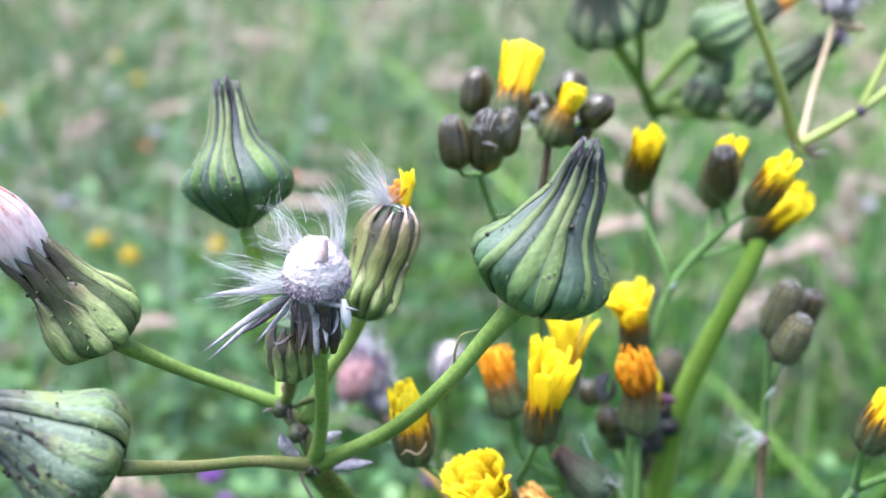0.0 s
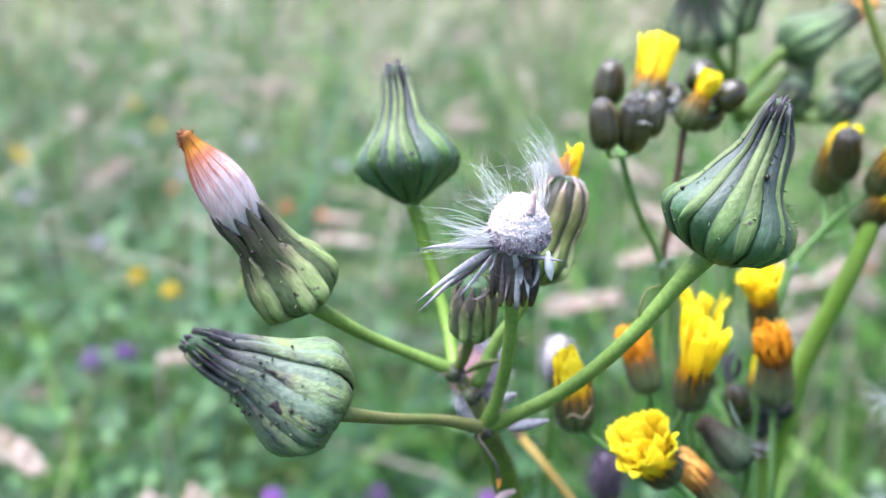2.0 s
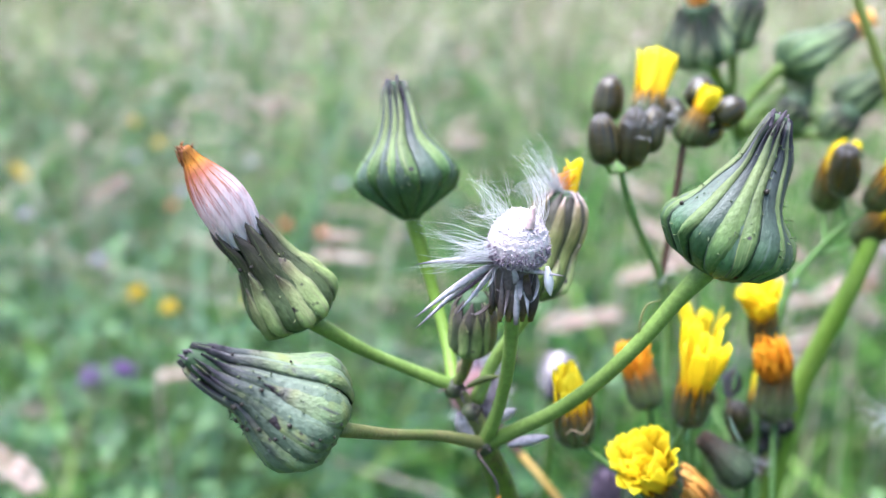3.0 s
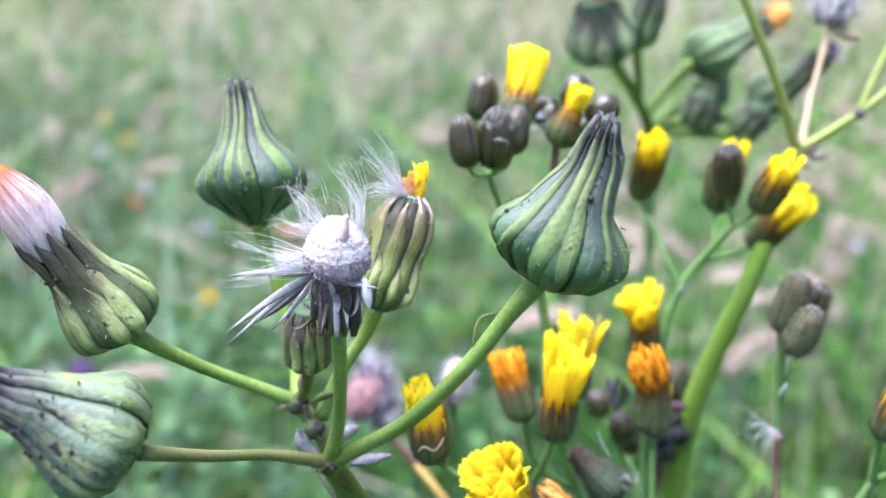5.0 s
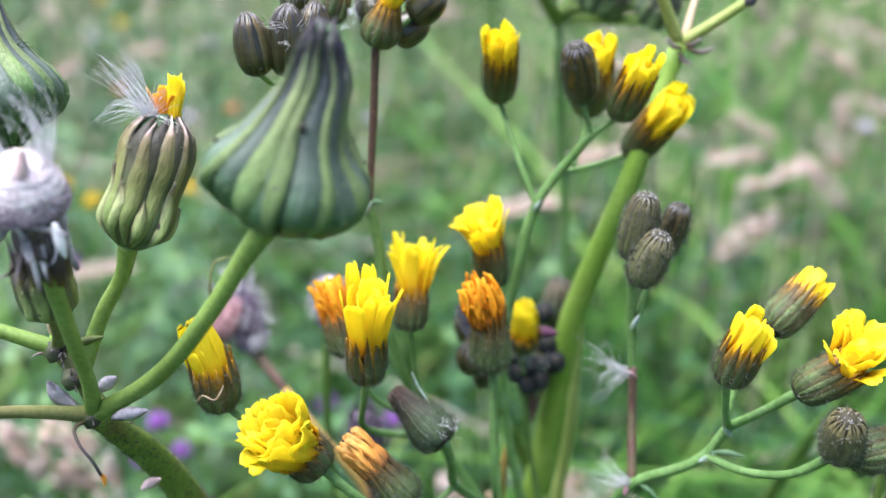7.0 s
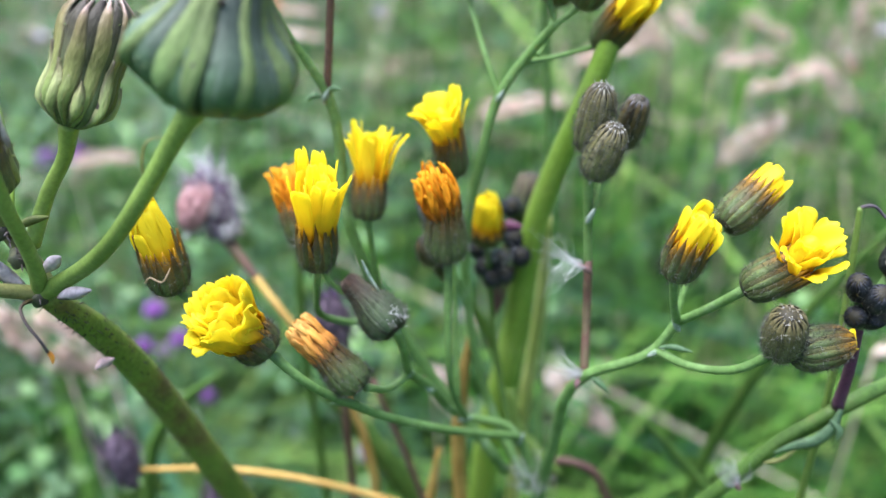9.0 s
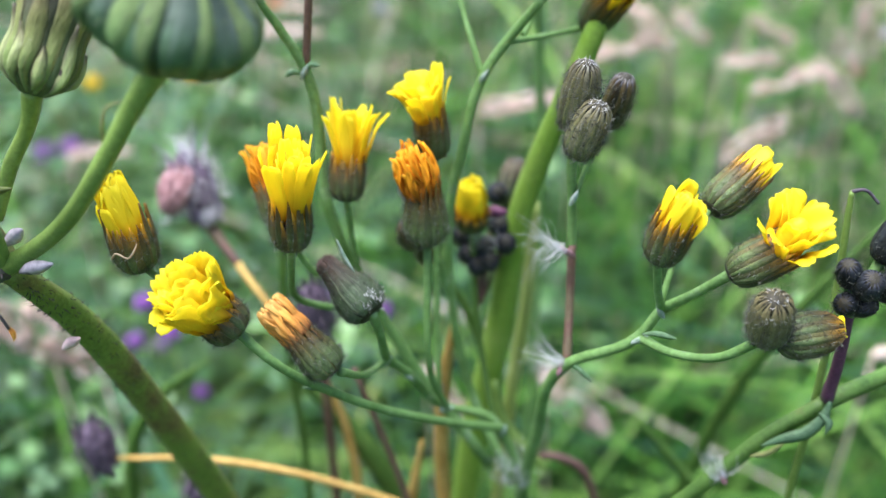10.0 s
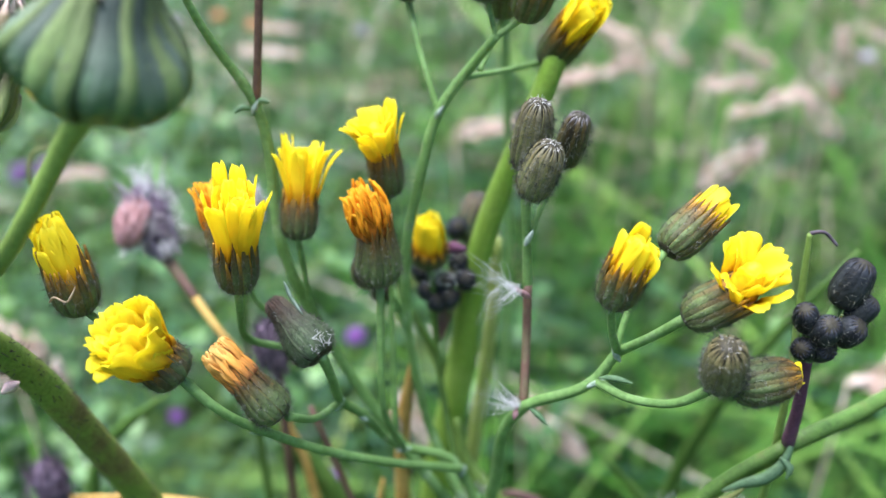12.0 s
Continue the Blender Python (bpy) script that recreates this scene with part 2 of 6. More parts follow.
M_CUP = surface("brown_olive_bract", [(0.0, (0.105, 0.155, 0.055)), (0.32, (0.075, 0.112, 0.038)), (0.52, (0.06, 0.072, 0.024)), (0.75, (0.075, 0.045, 0.012)), (1.0, (0.17, 0.075, 0.010))],
                "v", 500, over=((0.15, 0.115, 0.022), "u", [(0.0, (1, 1, 1)), (0.13, (0, 0, 0)), (0.84, (0, 0, 0)), (1.0, (1, 1, 1))]),
                vary=0.35, grain=2600, rough=0.5, rand="object", rand_by=0.3, bump=0.6, veins=((0.16, 0.14, 0.04), 5.0, 1.6, 0.58, 0.78))
M_DUSK = surface("dusky_green_bract", [(0.0, (0.065, 0.10, 0.048)), (0.4, (0.045, 0.07, 0.033)), (0.62, (0.045, 0.045, 0.027)), (1.0, (0.09, 0.045, 0.035))], "v", 500, vary=0.35, grain=2600, rough=0.5, rand="object", rand_by=0.3, bump=0.6,
                 veins=((0.15, 0.19, 0.11), 5.0, 1.6, 0.56, 0.74))
# The paler tip stop is a blue-grey highlight painted into the colour.
M_INK = surface("blackish_bract", [(0.0, (0.022, 0.027, 0.022)), (0.9, (0.016, 0.019, 0.024)), (1.0, (0.035, 0.035, 0.045))], "v", 500, vary=0.4, rough=0.5, rand="object", rand_by=0.5, bump=0.5, coat=0.15)
M_OLIVE_IN = surface("dark_olive_bract", [(0.0, (0.07, 0.095, 0.036)), (0.55, (0.08, 0.065, 0.022)), (0.78, (0.22, 0.115, 0.012)), (1.0, (0.52, 0.28, 0.015))], "v", 500, vary=0.35, grain=2600, rough=0.5, rand="object", rand_by=0.3, bump=0.6)
# Grey-blue tip stops on both bud materials paint in the highlight on their tops.
M_BUDS = surface("dark_bud_bract", [(0.0, (0.05, 0.06, 0.022)), (0.5, (0.032, 0.032, 0.013)), (0.9, (0.022, 0.02, 0.018)), (1.0, (0.22, 0.22, 0.26))], "v", 500,
                 over=((0.10, 0.08, 0.02), "u", [(0.0, (1, 1, 1)), (0.15, (0, 0, 0)), (0.85, (0, 0, 0)), (1.0, (1, 1, 1))]), vary=0.35, rough=0.28, rand="object", rand_by=0.5, bump=0.12, coat=0.55, veins=((0.12, 0.095, 0.02), 4.0, 1.2, 0.58, 0.74))
M_BUDS_IN = surface("bronze_bud_bract", [(0.0, (0.05, 0.055, 0.022)), (0.5, (0.05, 0.042, 0.015)), (0.9, (0.055, 0.04, 0.016)), (1.0, (0.16, 0.15, 0.16))], "v", 500, vary=0.4, rough=0.28, rand="object", rand_by=0.6, bump=0.15, coat=0.5)
M_YELLOW = surface("yellow_petal", [(0.0, (0.36, 0.15, 0.01)), (0.16, (0.70, 0.37, 0.01)), (0.29, (0.93, 0.65, 0.01)), (0.44, (0.97, 0.81, 0.016)), (1.0, (0.99, 0.89, 0.03))], "v", 250, vary=0.08, grain=900, rough=0.5, bump=0.2, bumps=1600, glow=0.55, rand="object", rand_by=0.05,
                   stretch=(1, 1, 0.15), veins=((0.88, 0.55, 0.008), 5.0, 0.9, 0.62, 0.85))
M_ORANGE = surface("orange_petal", [(0.0, (0.22, 0.07, 0.012)), (0.3, (0.66, 0.23, 0.012)), (0.65, (0.86, 0.38, 0.012)), (1.0, (0.93, 0.50, 0.016))], "v", 250, vary=0.2, rough=0.55, bump=0.4, bumps=1600, glow=0.4, rand="object", rand_by=0.18, stretch=(1, 1, 0.15))
M_RUST = surface("rusty_petal", [(0.0, (0.32, 0.13, 0.05)), (0.3, (0.72, 0.31, 0.06)), (0.65, (0.86, 0.42, 0.08)), (1.0, (0.92, 0.54, 0.15))], "v", 250, vary=0.25, rough=0.6, bump=0.5, bumps=1600, glow=0.2, rand="object", rand_by=0.2, stretch=(1, 1, 0.15))
M_HAIR = surface("white_hair", [(0.3, (0.78, 0.78, 0.80)), (0.7, (0.9, 0.9, 0.92))], scale=300, vary=0.1, rough=0.5, bump=0, glow=0.35)
M_TAN_IN = surface("tan_bract", [(0.0, (0.09, 0.11, 0.05)), (0.5, (0.13, 0.125, 0.065)), (0.92, (0.11, 0.10, 0.06)), (1.0, (0.28, 0.28, 0.25))], "v", 500, vary=0.4, grain=2600, rough=0.55, rand="object", rand_by=0.3, bump=0.6)
M_BRISTLE = surface("grey_bristle", [(0.40, (0.012, 0.012, 0.01)), (0.52, (0.07, 0.075, 0.06)), (0.66, (0.28, 0.29, 0.25))], scale=1200, vary=0.2, rough=0.6, bump=0)
M_DRY = surface("dry_lavender_bract", [(0.0, (0.24, 0.20, 0.20)), (0.25, (0.55, 0.51, 0.54)), (0.75, (0.66, 0.62, 0.67)), (1.0, (0.10, 0.08, 0.10))], "v", 400, vary=0.35, rough=0.7, bump=0.6, glow=0.12, rand="object", rand_by=0.35)
M_DRY_BROWN = surface("dry_brown_bract", [(0.0, (0.16, 0.12, 0.03)), (0.25, (0.075, 0.055, 0.045)), (1.0, (0.20, 0.17, 0.18))], "v", 400, vary=0.4, rough=0.7, bump=0.6, rand="object", rand_by=0.4)
M_DISC = surface("white_receptacle", [(0.35, (0.64, 0.53, 0.55)), (0.65, (0.80, 0.73, 0.73))], scale=1400, vary=0.25, rough=0.9, bump=0.8, bumps=2600, over=((0.34, 0.25, 0.32), "v", [(0.0, (1, 1, 1)), (0.25, (0.6, 0.6, 0.6)), (0.42, (0, 0, 0))]))
M_GRAIN = surface("mauve_grain", [(0.38, (0.12, 0.075, 0.12)), (0.62, (0.60, 0.51, 0.56))], scale=2200, vary=0.3, rough=0.8, bump=0)
M_PLUME = surface("white_pappus_cone", [(0.0, (0.93, 0.87, 0.88)), (0.40, (0.92, 0.81, 0.83)), (0.54, (0.80, 0.52, 0.50)), (0.66, (0.60, 0.22, 0.13)), (0.80, (0.74, 0.33, 0.05)), (1.0, (0.34, 0.14, 0.03))], "v", 900, over=((0.42, 0.15, 0.13), "noise", [(0.56, (0, 0, 0)), (0.68, (0.5, 0.5, 0.5))]), vary=0.16, grain=2200, rough=0.65, bump=0.3, bumps=2200, glow=0.45, stretch=(1, 1, 0.1))
M_RUST_TIP = surface("rusty_tip", [(0.3, (0.10, 0.035, 0.015)), (0.6, (0.30, 0.11, 0.03)), (0.75, (0.50, 0.24, 0.06))], scale=900, vary=0.3, rough=0.6, bump=0)
M_SEED = surface("pale_pink_seed", [(0.3, (0.58, 0.38, 0.37)), (0.7, (0.76, 0.58, 0.56))], scale=900, vary=0.25, rough=0.7, bump=0.4)
M_PINK = surface("pink_brown_dry", [(0.3, (0.24, 0.12, 0.12)), (0.7, (0.44, 0.26, 0.27))], scale=900, vary=0.35, rough=0.75, bump=0.8)
M_LILAC = surface("withered_lilac", [(0.3, (0.40, 0.36, 0.42)), (0.7, (0.68, 0.63, 0.68))], scale=500, vary=0.25, rough=0.7, glow=0.2, spots=((0.12, 0.09, 0.13), 300, 0.62, 0.68))
M_LEAF = surface("grey_green_leaf", [(0.3, (0.10, 0.20, 0.09)), (0.7, (0.18, 0.30, 0.16))], scale=220, vary=0.25, rough=0.5, glow=0.25, bump=0.4)
M_FROST = surface("frosted_leaf", [(0.35, (0.20, 0.30, 0.20)), (0.65, (0.42, 0.50, 0.44))], scale=700, vary=0.25, rough=0.6, bump=0.3, glow=0.1)
M_MAUVE = surface("withered_mauve", [(0.3, (0.13, 0.10, 0.15)), (0.7, (0.36, 0.31, 0.41))], scale=600, vary=0.3, rough=0.7, glow=0.2)
M_DUSKY = surface("dark_withered_mauve", [(0.3, (0.06, 0.04, 0.065)), (0.7, (0.17, 0.13, 0.18))], scale=600, vary=0.3, rough=0.7, glow=0.1)
M_PURPLE = surface("purple_floret", [(0.3, (0.20, 0.07, 0.32)), (0.7, (0.34, 0.15, 0.46))], scale=400, vary=0.3, rough=0.6, glow=0.2, rand="island", rand_by=0.3, bump=0)
M_GOLD = surface("meadow_yellow", [(0.3, (0.75, 0.50, 0.02)), (0.7, (0.85, 0.62, 0.03))], scale=200, vary=0.2, rough=0.6, glow=0.2, bump=0)
M_CORAL = surface("meadow_coral", [(0.3, (0.62, 0.22, 0.10)), (0.7, (0.75, 0.36, 0.20))], scale=200, vary=0.2, rough=0.6, glow=0.2, bump=0)
M_CHALK = surface("meadow_white", [(0.3, (0.46, 0.42, 0.50)), (0.7, (0.62, 0.57, 0.64))], scale=200, vary=0.2, rough=0.7, glow=0.2, bump=0)
M_GRASS = surface("grass_blade", [(0.0, (0.006, 0.026, 0.004)), (0.5, (0.016, 0.066, 0.008)), (0.8, (0.042, 0.14, 0.016)), (0.94, (0.15, 0.34, 0.045)), (1.0, (0.34, 0.40, 0.14))], "island", 34, vary=0.3, grain=120, rough=0.55, bump=0, glow=0.35, coat=0.15, patch=0.6, tint=((0.11, 0.19, 0.045), 5, 0.54, 0.70))
M_GRASS_LUSH = surface("lush_grass_blade", [(0.0, (0.010, 0.042, 0.006)), (0.4, (0.026, 0.10, 0.012)), (0.68, (0.085, 0.235, 0.03)), (1.0, (0.25, 0.44, 0.09))], "island", 30, vary=0.25, grain=120, rough=0.45, bump=0, glow=0.35, coat=0.25)
M_GRASS_BLUE = surface("bluish_grass_blade", [(0.0, (0.016, 0.06, 0.026)), (0.55, (0.036, 0.115, 0.058)), (1.0, (0.18, 0.33, 0.19))], "island", 30, vary=0.25, grain=120, rough=0.45, bump=0, glow=0.3, coat=0.3)
# Seeding tops are paler; haze and skylight on far grass are painted in too.
M_GRASS_PALE = surface("pale_grass_blade", [(0.0, (0.04, 0.105, 0.02)), (0.45, (0.11, 0.21, 0.055)), (0.8, (0.28, 0.375, 0.135)), (1.0, (0.50, 0.48, 0.29))], "island", 16, vary=0.25, grain=60, rough=0.6, bump=0, glow=0.35, coat=0.15, patch=0.5)
M_HAY = surface("dry_grass", [(0.0, (0.44, 0.30, 0.23)), (0.5, (0.63, 0.49, 0.42)), (1.0, (0.80, 0.69, 0.62))], "island", 60, vary=0.25, grain=300, rough=0.7, bump=0, glow=0.25)
M_CLOVER = surface("clover_leaf", [(0.0, (0.011, 0.044, 0.014)), (0.5, (0.030, 0.096, 0.031)), (0.8, (0.075, 0.185, 0.06)), (1.0, (0.22, 0.38, 0.15))], "island", 60, vary=0.25, grain=300, rough=0.42, bump=0, glow=0.3, coat=0.3)
M_SOIL = surface("meadow_soil", [(0.3, (0.025, 0.035, 0.014)), (0.55, (0.035, 0.065, 0.018)), (0.75, (0.07, 0.085, 0.04))], scale=9, vary=0.35, grain=90, rough=0.9, bump=0.5, bumps=120)


# ---- mesh helpers; plan in millimetres ----
def mm(p):
    return Vector(p) * 0.001


WORLD = {}


def thing(name, root, label, category, group="", kind=""):
    ob = new(name)
    ob.empty_display_size = 0.01
    WORLD[ob] = Matrix.Translation(mm(root))
    ob.matrix_basis = WORLD[ob]
    return tagged(ob, label, category, group, kind)


def part(name, mesh, material, parent, m=None, label="", kind=""):
    ob = new(name, mesh)
    if material and not mesh.materials:
        mesh.materials.append(material)
    WORLD[ob] = m if m is not None else Matrix()
    ob.parent = parent
    ob.matrix_basis = WORLD[parent].inverted() @ WORLD[ob]
    return tagged(ob, label, kind=kind)


def mesh_of(name, verts, faces, uvs=None, smooth=True):
    me = bpy.data.meshes.new(name)
    me.from_pydata([tuple(v) for v in verts], [], faces)
    if uvs is not None:
        layer = me.uv_layers.new(name="map")
        idx = np.empty(len(me.loops), dtype=np.int32)
        me.loops.foreach_get("vertex_index", idx)
        layer.data.foreach_set("uv", np.asarray(uvs, dtype=np.float32)[idx].ravel())
    if smooth:
        me.polygons.foreach_set("use_smooth", [True] * len(me.polygons))
    return me


def loft_data(rings, us, cap=True, closed=True):
    n, k = len(rings[0]), len(rings)
    verts = [p for r in rings for p in r]
    uvs = [(us[j], i / max(1, k - 1)) for i in range(k) for j in range(n)]
    faces = [(i * n + j, i * n + (j + 1) % n, (i + 1) * n + (j + 1) % n, (i + 1) * n + j)
             for i in range(k - 1) for j in range(n if closed else n - 1)]
    if cap and closed:
        faces += [tuple(range(n))[::-1], tuple((k - 1) * n + j for j in range(n))]
    return verts, faces, uvs


def loft(name, rings, us, cap=True, closed=True):
    return mesh_of(name, *loft_data(rings, us, cap, closed))


def merge(name, bits, smooth=True):
    verts, faces, uvs = [], [], []
    for v, f, u in bits:
        o = len(verts)
        verts += v
        uvs += u
        faces += [tuple(i + o for i in q) for q in f]
    return mesh_of(name, verts, faces, uvs, smooth)


def spline(points, per=6):
    """A smooth curve through rows of numbers, paced by their distance."""
    P = [np.array(p, float) for p in points]
    if len(P) == 2:
        return [P[0] + (P[1] - P[0]) * i / per for i in range(per + 1)]
    gap = [max(1e-9, float(np.linalg.norm((b - a)[:3]))) for a, b in zip(P, P[1:])]
    slope = [(b - a) / g for a, b, g in zip(P, P[1:], gap)]
    tang = [slope[0]] + [(s * h + t * g) / (g + h) for s, t, g, h in zip(slope, slope[1:], gap, gap[1:])] + [slope[-1]]
    out = []
    for a, b, m, n, g in zip(P, P[1:], tang, tang[1:], gap):
        for i in range(per):
            t = i / per
            out.append((2 * t ** 3 - 3 * t * t + 1) * a + (t ** 3 - 2 * t * t + t) * g * m + (3 * t * t - 2 * t ** 3) * b + (t ** 3 - t * t) * g * n)
    return out + [P[-1]]


def tube_data(rows, seg=12, per=6, rib=0.05, ribs=5):
    """rows: (x, y, z, radius) in millimetres."""
    S = spline(rows, per)
    rings, side = [], None
    for i, s in enumerate(S):
        p = mm(s[:3])
        d = (mm(S[min(i + 1, len(S) - 1)][:3]) - mm(S[max(i - 1, 0)][:3])).normalized()
        if side is None:
            side = d.cross(Vector((0.3, 1, 0.2))).normalized()
        side = (side - d * side.dot(d)).normalized()
        up = d.cross(side)
        r = s[3] * 0.001
        rings.append([p + (side * math.cos(a) + up * math.sin(a)) * r * (1 + rib * math.cos(ribs * a))
                      for a in (2 * math.pi * j / seg for j in range(seg))])
    return loft_data(rings, [j / seg for j in range(seg)])


def tube(name, rows, material, parent, label="", seg=12, per=6, rib=0.05, ribs=5):
    return part(name, mesh_of(name, *tube_data(rows, seg, per, rib, ribs)), material, parent, None, label)


def axis(base, tip, spin=0.0):
    b, z = mm(base), (mm(tip) - mm(base)).normalized()
    x = (Vector((1, 0, 0)) - z * z.x).normalized()
    y = z.cross(x)
    m = Matrix((x, y, z)).transposed().to_4x4()
    return Matrix.Translation(b) @ m @ Matrix.Rotation(spin, 4, "Z")


def curve(profile, v):
    xs, ys = [p[0] for p in profile], [p[1] for p in profile]
    return float(np.interp(v, xs, ys))


def smooth_profile(profile):
    S = spline([(a, b) for a, b in profile], 5)
    return [(float(a), max(0.02, float(b))) for a, b in S]


def lathe(name, prof, L, R, seg=24, shrink=0.93, lumps=0.0, rnd=None):
    rings = []
    for v, r in prof:
        k = 1 + (rnd.uniform(-lumps, lumps) if rnd else 0)
        rings.append([Vector((math.cos(a) * R * r * shrink * k, math.sin(a) * R * r * shrink * k, v * L)) for a in (2 * math.pi * j / seg for j in range(seg))])
    return loft(name, rings, [j / seg for j in range(seg)])


def warp(p, seed, amp, size):
    return p + noise.noise_vector(p / size + Vector((seed * 3.7, seed * 1.3, seed))) * amp


def bract_mesh(name, prof, L, R, half, v0, v1, lift, keel, rnd, bend=0.0, turn=0.0, seed=0, amp=0.0, taper=0.55, swell=0.0):
    """A long bract that lies on the head's surface from v0 to v1 of its length; half: half its angle at the widest."""
    rings, n, ph = [], 15, rnd.uniform(0, 50)
    us = [0.0, 0.15, 0.35, 0.5, 0.65, 0.85, 1.0, 0.75, 0.25]
    for i in range(n + 1):
        s = i / n
        v = v0 + (v1 - v0) * s
        r = R * curve(prof, v)
        wide = half * min(1.0, 0.35 + 2.2 * s)
        if s > taper:
            wide *= max(0.06, 1 - ((s - taper) / (1 - taper)) ** 1.5)
        sway = bend * math.sin(s * 3.0)
        wide *= 1 + 0.16 * noise.noise(Vector((s * 5, ph, 0)))
        lobe = 1 + swell * math.exp(-((v - 0.18) / 0.14) ** 2)
        ring = []
        for k, u in enumerate(us):
            a = (u - 0.5) * 2 * wide + sway + turn
            out = r + (lift + keel * lobe * (1 - (2 * u - 1) ** 2)) * min(1, 4 * s + 0.15) * (1 if k < 7 else 0) - (0.03 * R if k >= 7 else 0)
            p = Vector((math.cos(a) * out, math.sin(a) * out, v * L))
            ring.append(warp(p, seed, amp, R * 0.8) if amp else p)
        rings.append(ring)
    return loft(name, rings, us)


def hairs_mesh(name, prof, L, R, count, length, thick, rnd, v0=0.0, v1=1.0, curl=0.5):
    """Short bristles that stand out from a head."""
    bits = []
    for _ in range(count):
        v, a = rnd.uniform(v0, v1), rnd.uniform(0, 2 * math.pi)
        r = R * curve(prof, v)
        out = Vector((math.cos(a), math.sin(a), 0))
        p = out * r + Vector((0, 0, v * L))
        d = (out + Vector((rnd.uniform(-curl, curl), rnd.uniform(-curl, curl), rnd.uniform(-curl, curl)))).normalized()
        bits.append(hair_data(p, d, length * rnd.uniform(0.5, 1.3), thick, rnd, curl * 0.8))
    return merge(name, bits)


def hair_data(p, d, length, thick, rnd, curl=0.5, steps=3, wave=0.0):
    pts, q = [p.copy()], p.copy()
    swing, ph = Vector((rnd.uniform(-1, 1), rnd.uniform(-0.6, 0.6), rnd.uniform(-1, 1))) * wave, rnd.uniform(0, 6)
    turn = Vector((rnd.uniform(-1, 1), rnd.uniform(-1, 1), rnd.uniform(-1, 1))) * curl
    for i in range(steps):
        d = (d + turn / steps + swing * math.sin(ph + i * 1.1)).normalized()
        q = q + d * (length / steps)
        pts.append(q.copy())
    rings = []
    for i, c in enumerate(pts):
        e = (pts[min(i + 1, steps)] - pts[max(0, i - 1)]).normalized()
        s = e.orthogonal().normalized()
        t = e.cross(s)
        r = thick * (1 - 0.75 * i / steps)
        rings.append([c + (s * math.cos(a) + t * math.sin(a)) * r for a in (0, 2.1, 4.2)])
    return loft_data(rings, [0, 0.5, 1])


def petal_mesh(name, L, w, flare, curl, rnd, crumple=0.0):
    """A strap-shaped floret with a toothed tip: up along z, bending outward along x."""
    nu, nv = 7, 9
    rings, p, q, twist = [], Vector((0, 0, 0)), rnd.uniform(-0.3, 0.3), rnd.uniform(-0.5, 0.5)
    teeth = [rnd.uniform(0.4, 1.2) * (1 if j % 2 else -0.7) for j in range(nu)]
    for i in range(nv + 1):
        v = i / nv
        ang = flare * v ** 1.2 + curl * v ** 3 + crumple * math.sin(v * 7 + q * 9) * 0.5
        d = Vector((math.sin(ang), crumple * math.sin(v * 5 + q * 20) * 0.4, math.cos(ang)))
        if i:
            p = p + d * (L / nv)
        nrm = Vector((math.cos(ang), 0, -math.sin(ang)))
        a = twist * v
        wide = w * (0.48 + 0.54 * math.sin(min(1, v * 1.2) * 1.6)) * (0.80 if i == nv else 1)
        ring = []
        for j in range(nu):
            u = j / (nu - 1) * 2 - 1
            tooth = L * 0.035 * teeth[j] if i == nv else 0
            fold = (1 - u * u) * w * (0.10 - 0.07 * v) + w * 0.012 * math.cos(u * 9.4) + crumple * w * 0.3 * math.sin(u * 4 + v * 8 + q * 10)
            side = u * wide * 0.5
            ring.append(p + Vector((0, side * math.cos(a), 0)) + nrm * (fold + side * math.sin(a)) + d * tooth)
        rings.append(ring)
    # a thin second skin gives the floret its thickness
    us = [j / (nu - 1) for j in range(nu)]
    full = [r + [c - Vector((0.00012, 0, 0)) for c in reversed(r)] for r in rings]
    return loft(name, full, us + us[::-1])


def lance_mesh(name, L, w, flare, curl, rnd):
    """A thin pointed dried bract with rolled edges: along z, bending outward along x."""
    rings, p, nv = [], Vector((0, 0, 0)), 10
    us = [0.0, 0.2, 0.5, 0.8, 1.0, 0.8, 0.5, 0.2]
    ph = rnd.uniform(0, 6)
    for i in range(nv + 1):
        v = i / nv
        ang = flare * v + curl * v ** 3 + 0.12 * math.sin(v * 6 + ph)
        d = Vector((math.sin(ang), 0.1 * math.sin(v * 4 + ph), math.cos(ang)))
        if i:
            p = p + d * (L / nv)
        nrm = Vector((math.cos(ang), 0, -math.sin(ang)))
        wide = w * max(0.06, (0.55 + 0.9 * v * 2) if v < 0.25 else (1 - ((v - 0.25) / 0.75) ** 1.6))
        rings.append([p + Vector((0, (u - 0.5) * wide, 0)) + nrm * (-(2 * u - 1) ** 2 * wide * 0.28 - (0.00009 if k > 4 else 0)) for k, u in enumerate(us)])
    return loft(name, rings, us)


URN = smooth_profile([(0, 0.30), (0.04, 0.60), (0.12, 0.88), (0.23, 1.0), (0.33, 0.97), (0.43, 0.78), (0.55, 0.52), (0.70, 0.36), (0.86, 0.25), (1, 0.14)])
PEAR = smooth_profile([(0, 0.17), (0.04, 0.34), (0.12, 0.61), (0.22, 0.87), (0.31, 1.0), (0.40, 0.91), (0.51, 0.68), (0.62, 0.48), (0.75, 0.32), (0.88, 0.21), (1, 0.13)])
CONE = smooth_profile([(0, 0.36), (0.02, 0.62), (0.07, 0.85), (0.15, 0.97), (0.24, 1.0), (0.36, 0.87), (0.5, 0.66), (0.65, 0.48), (0.8, 0.34), (0.92, 0.26), (1, 0.16)])
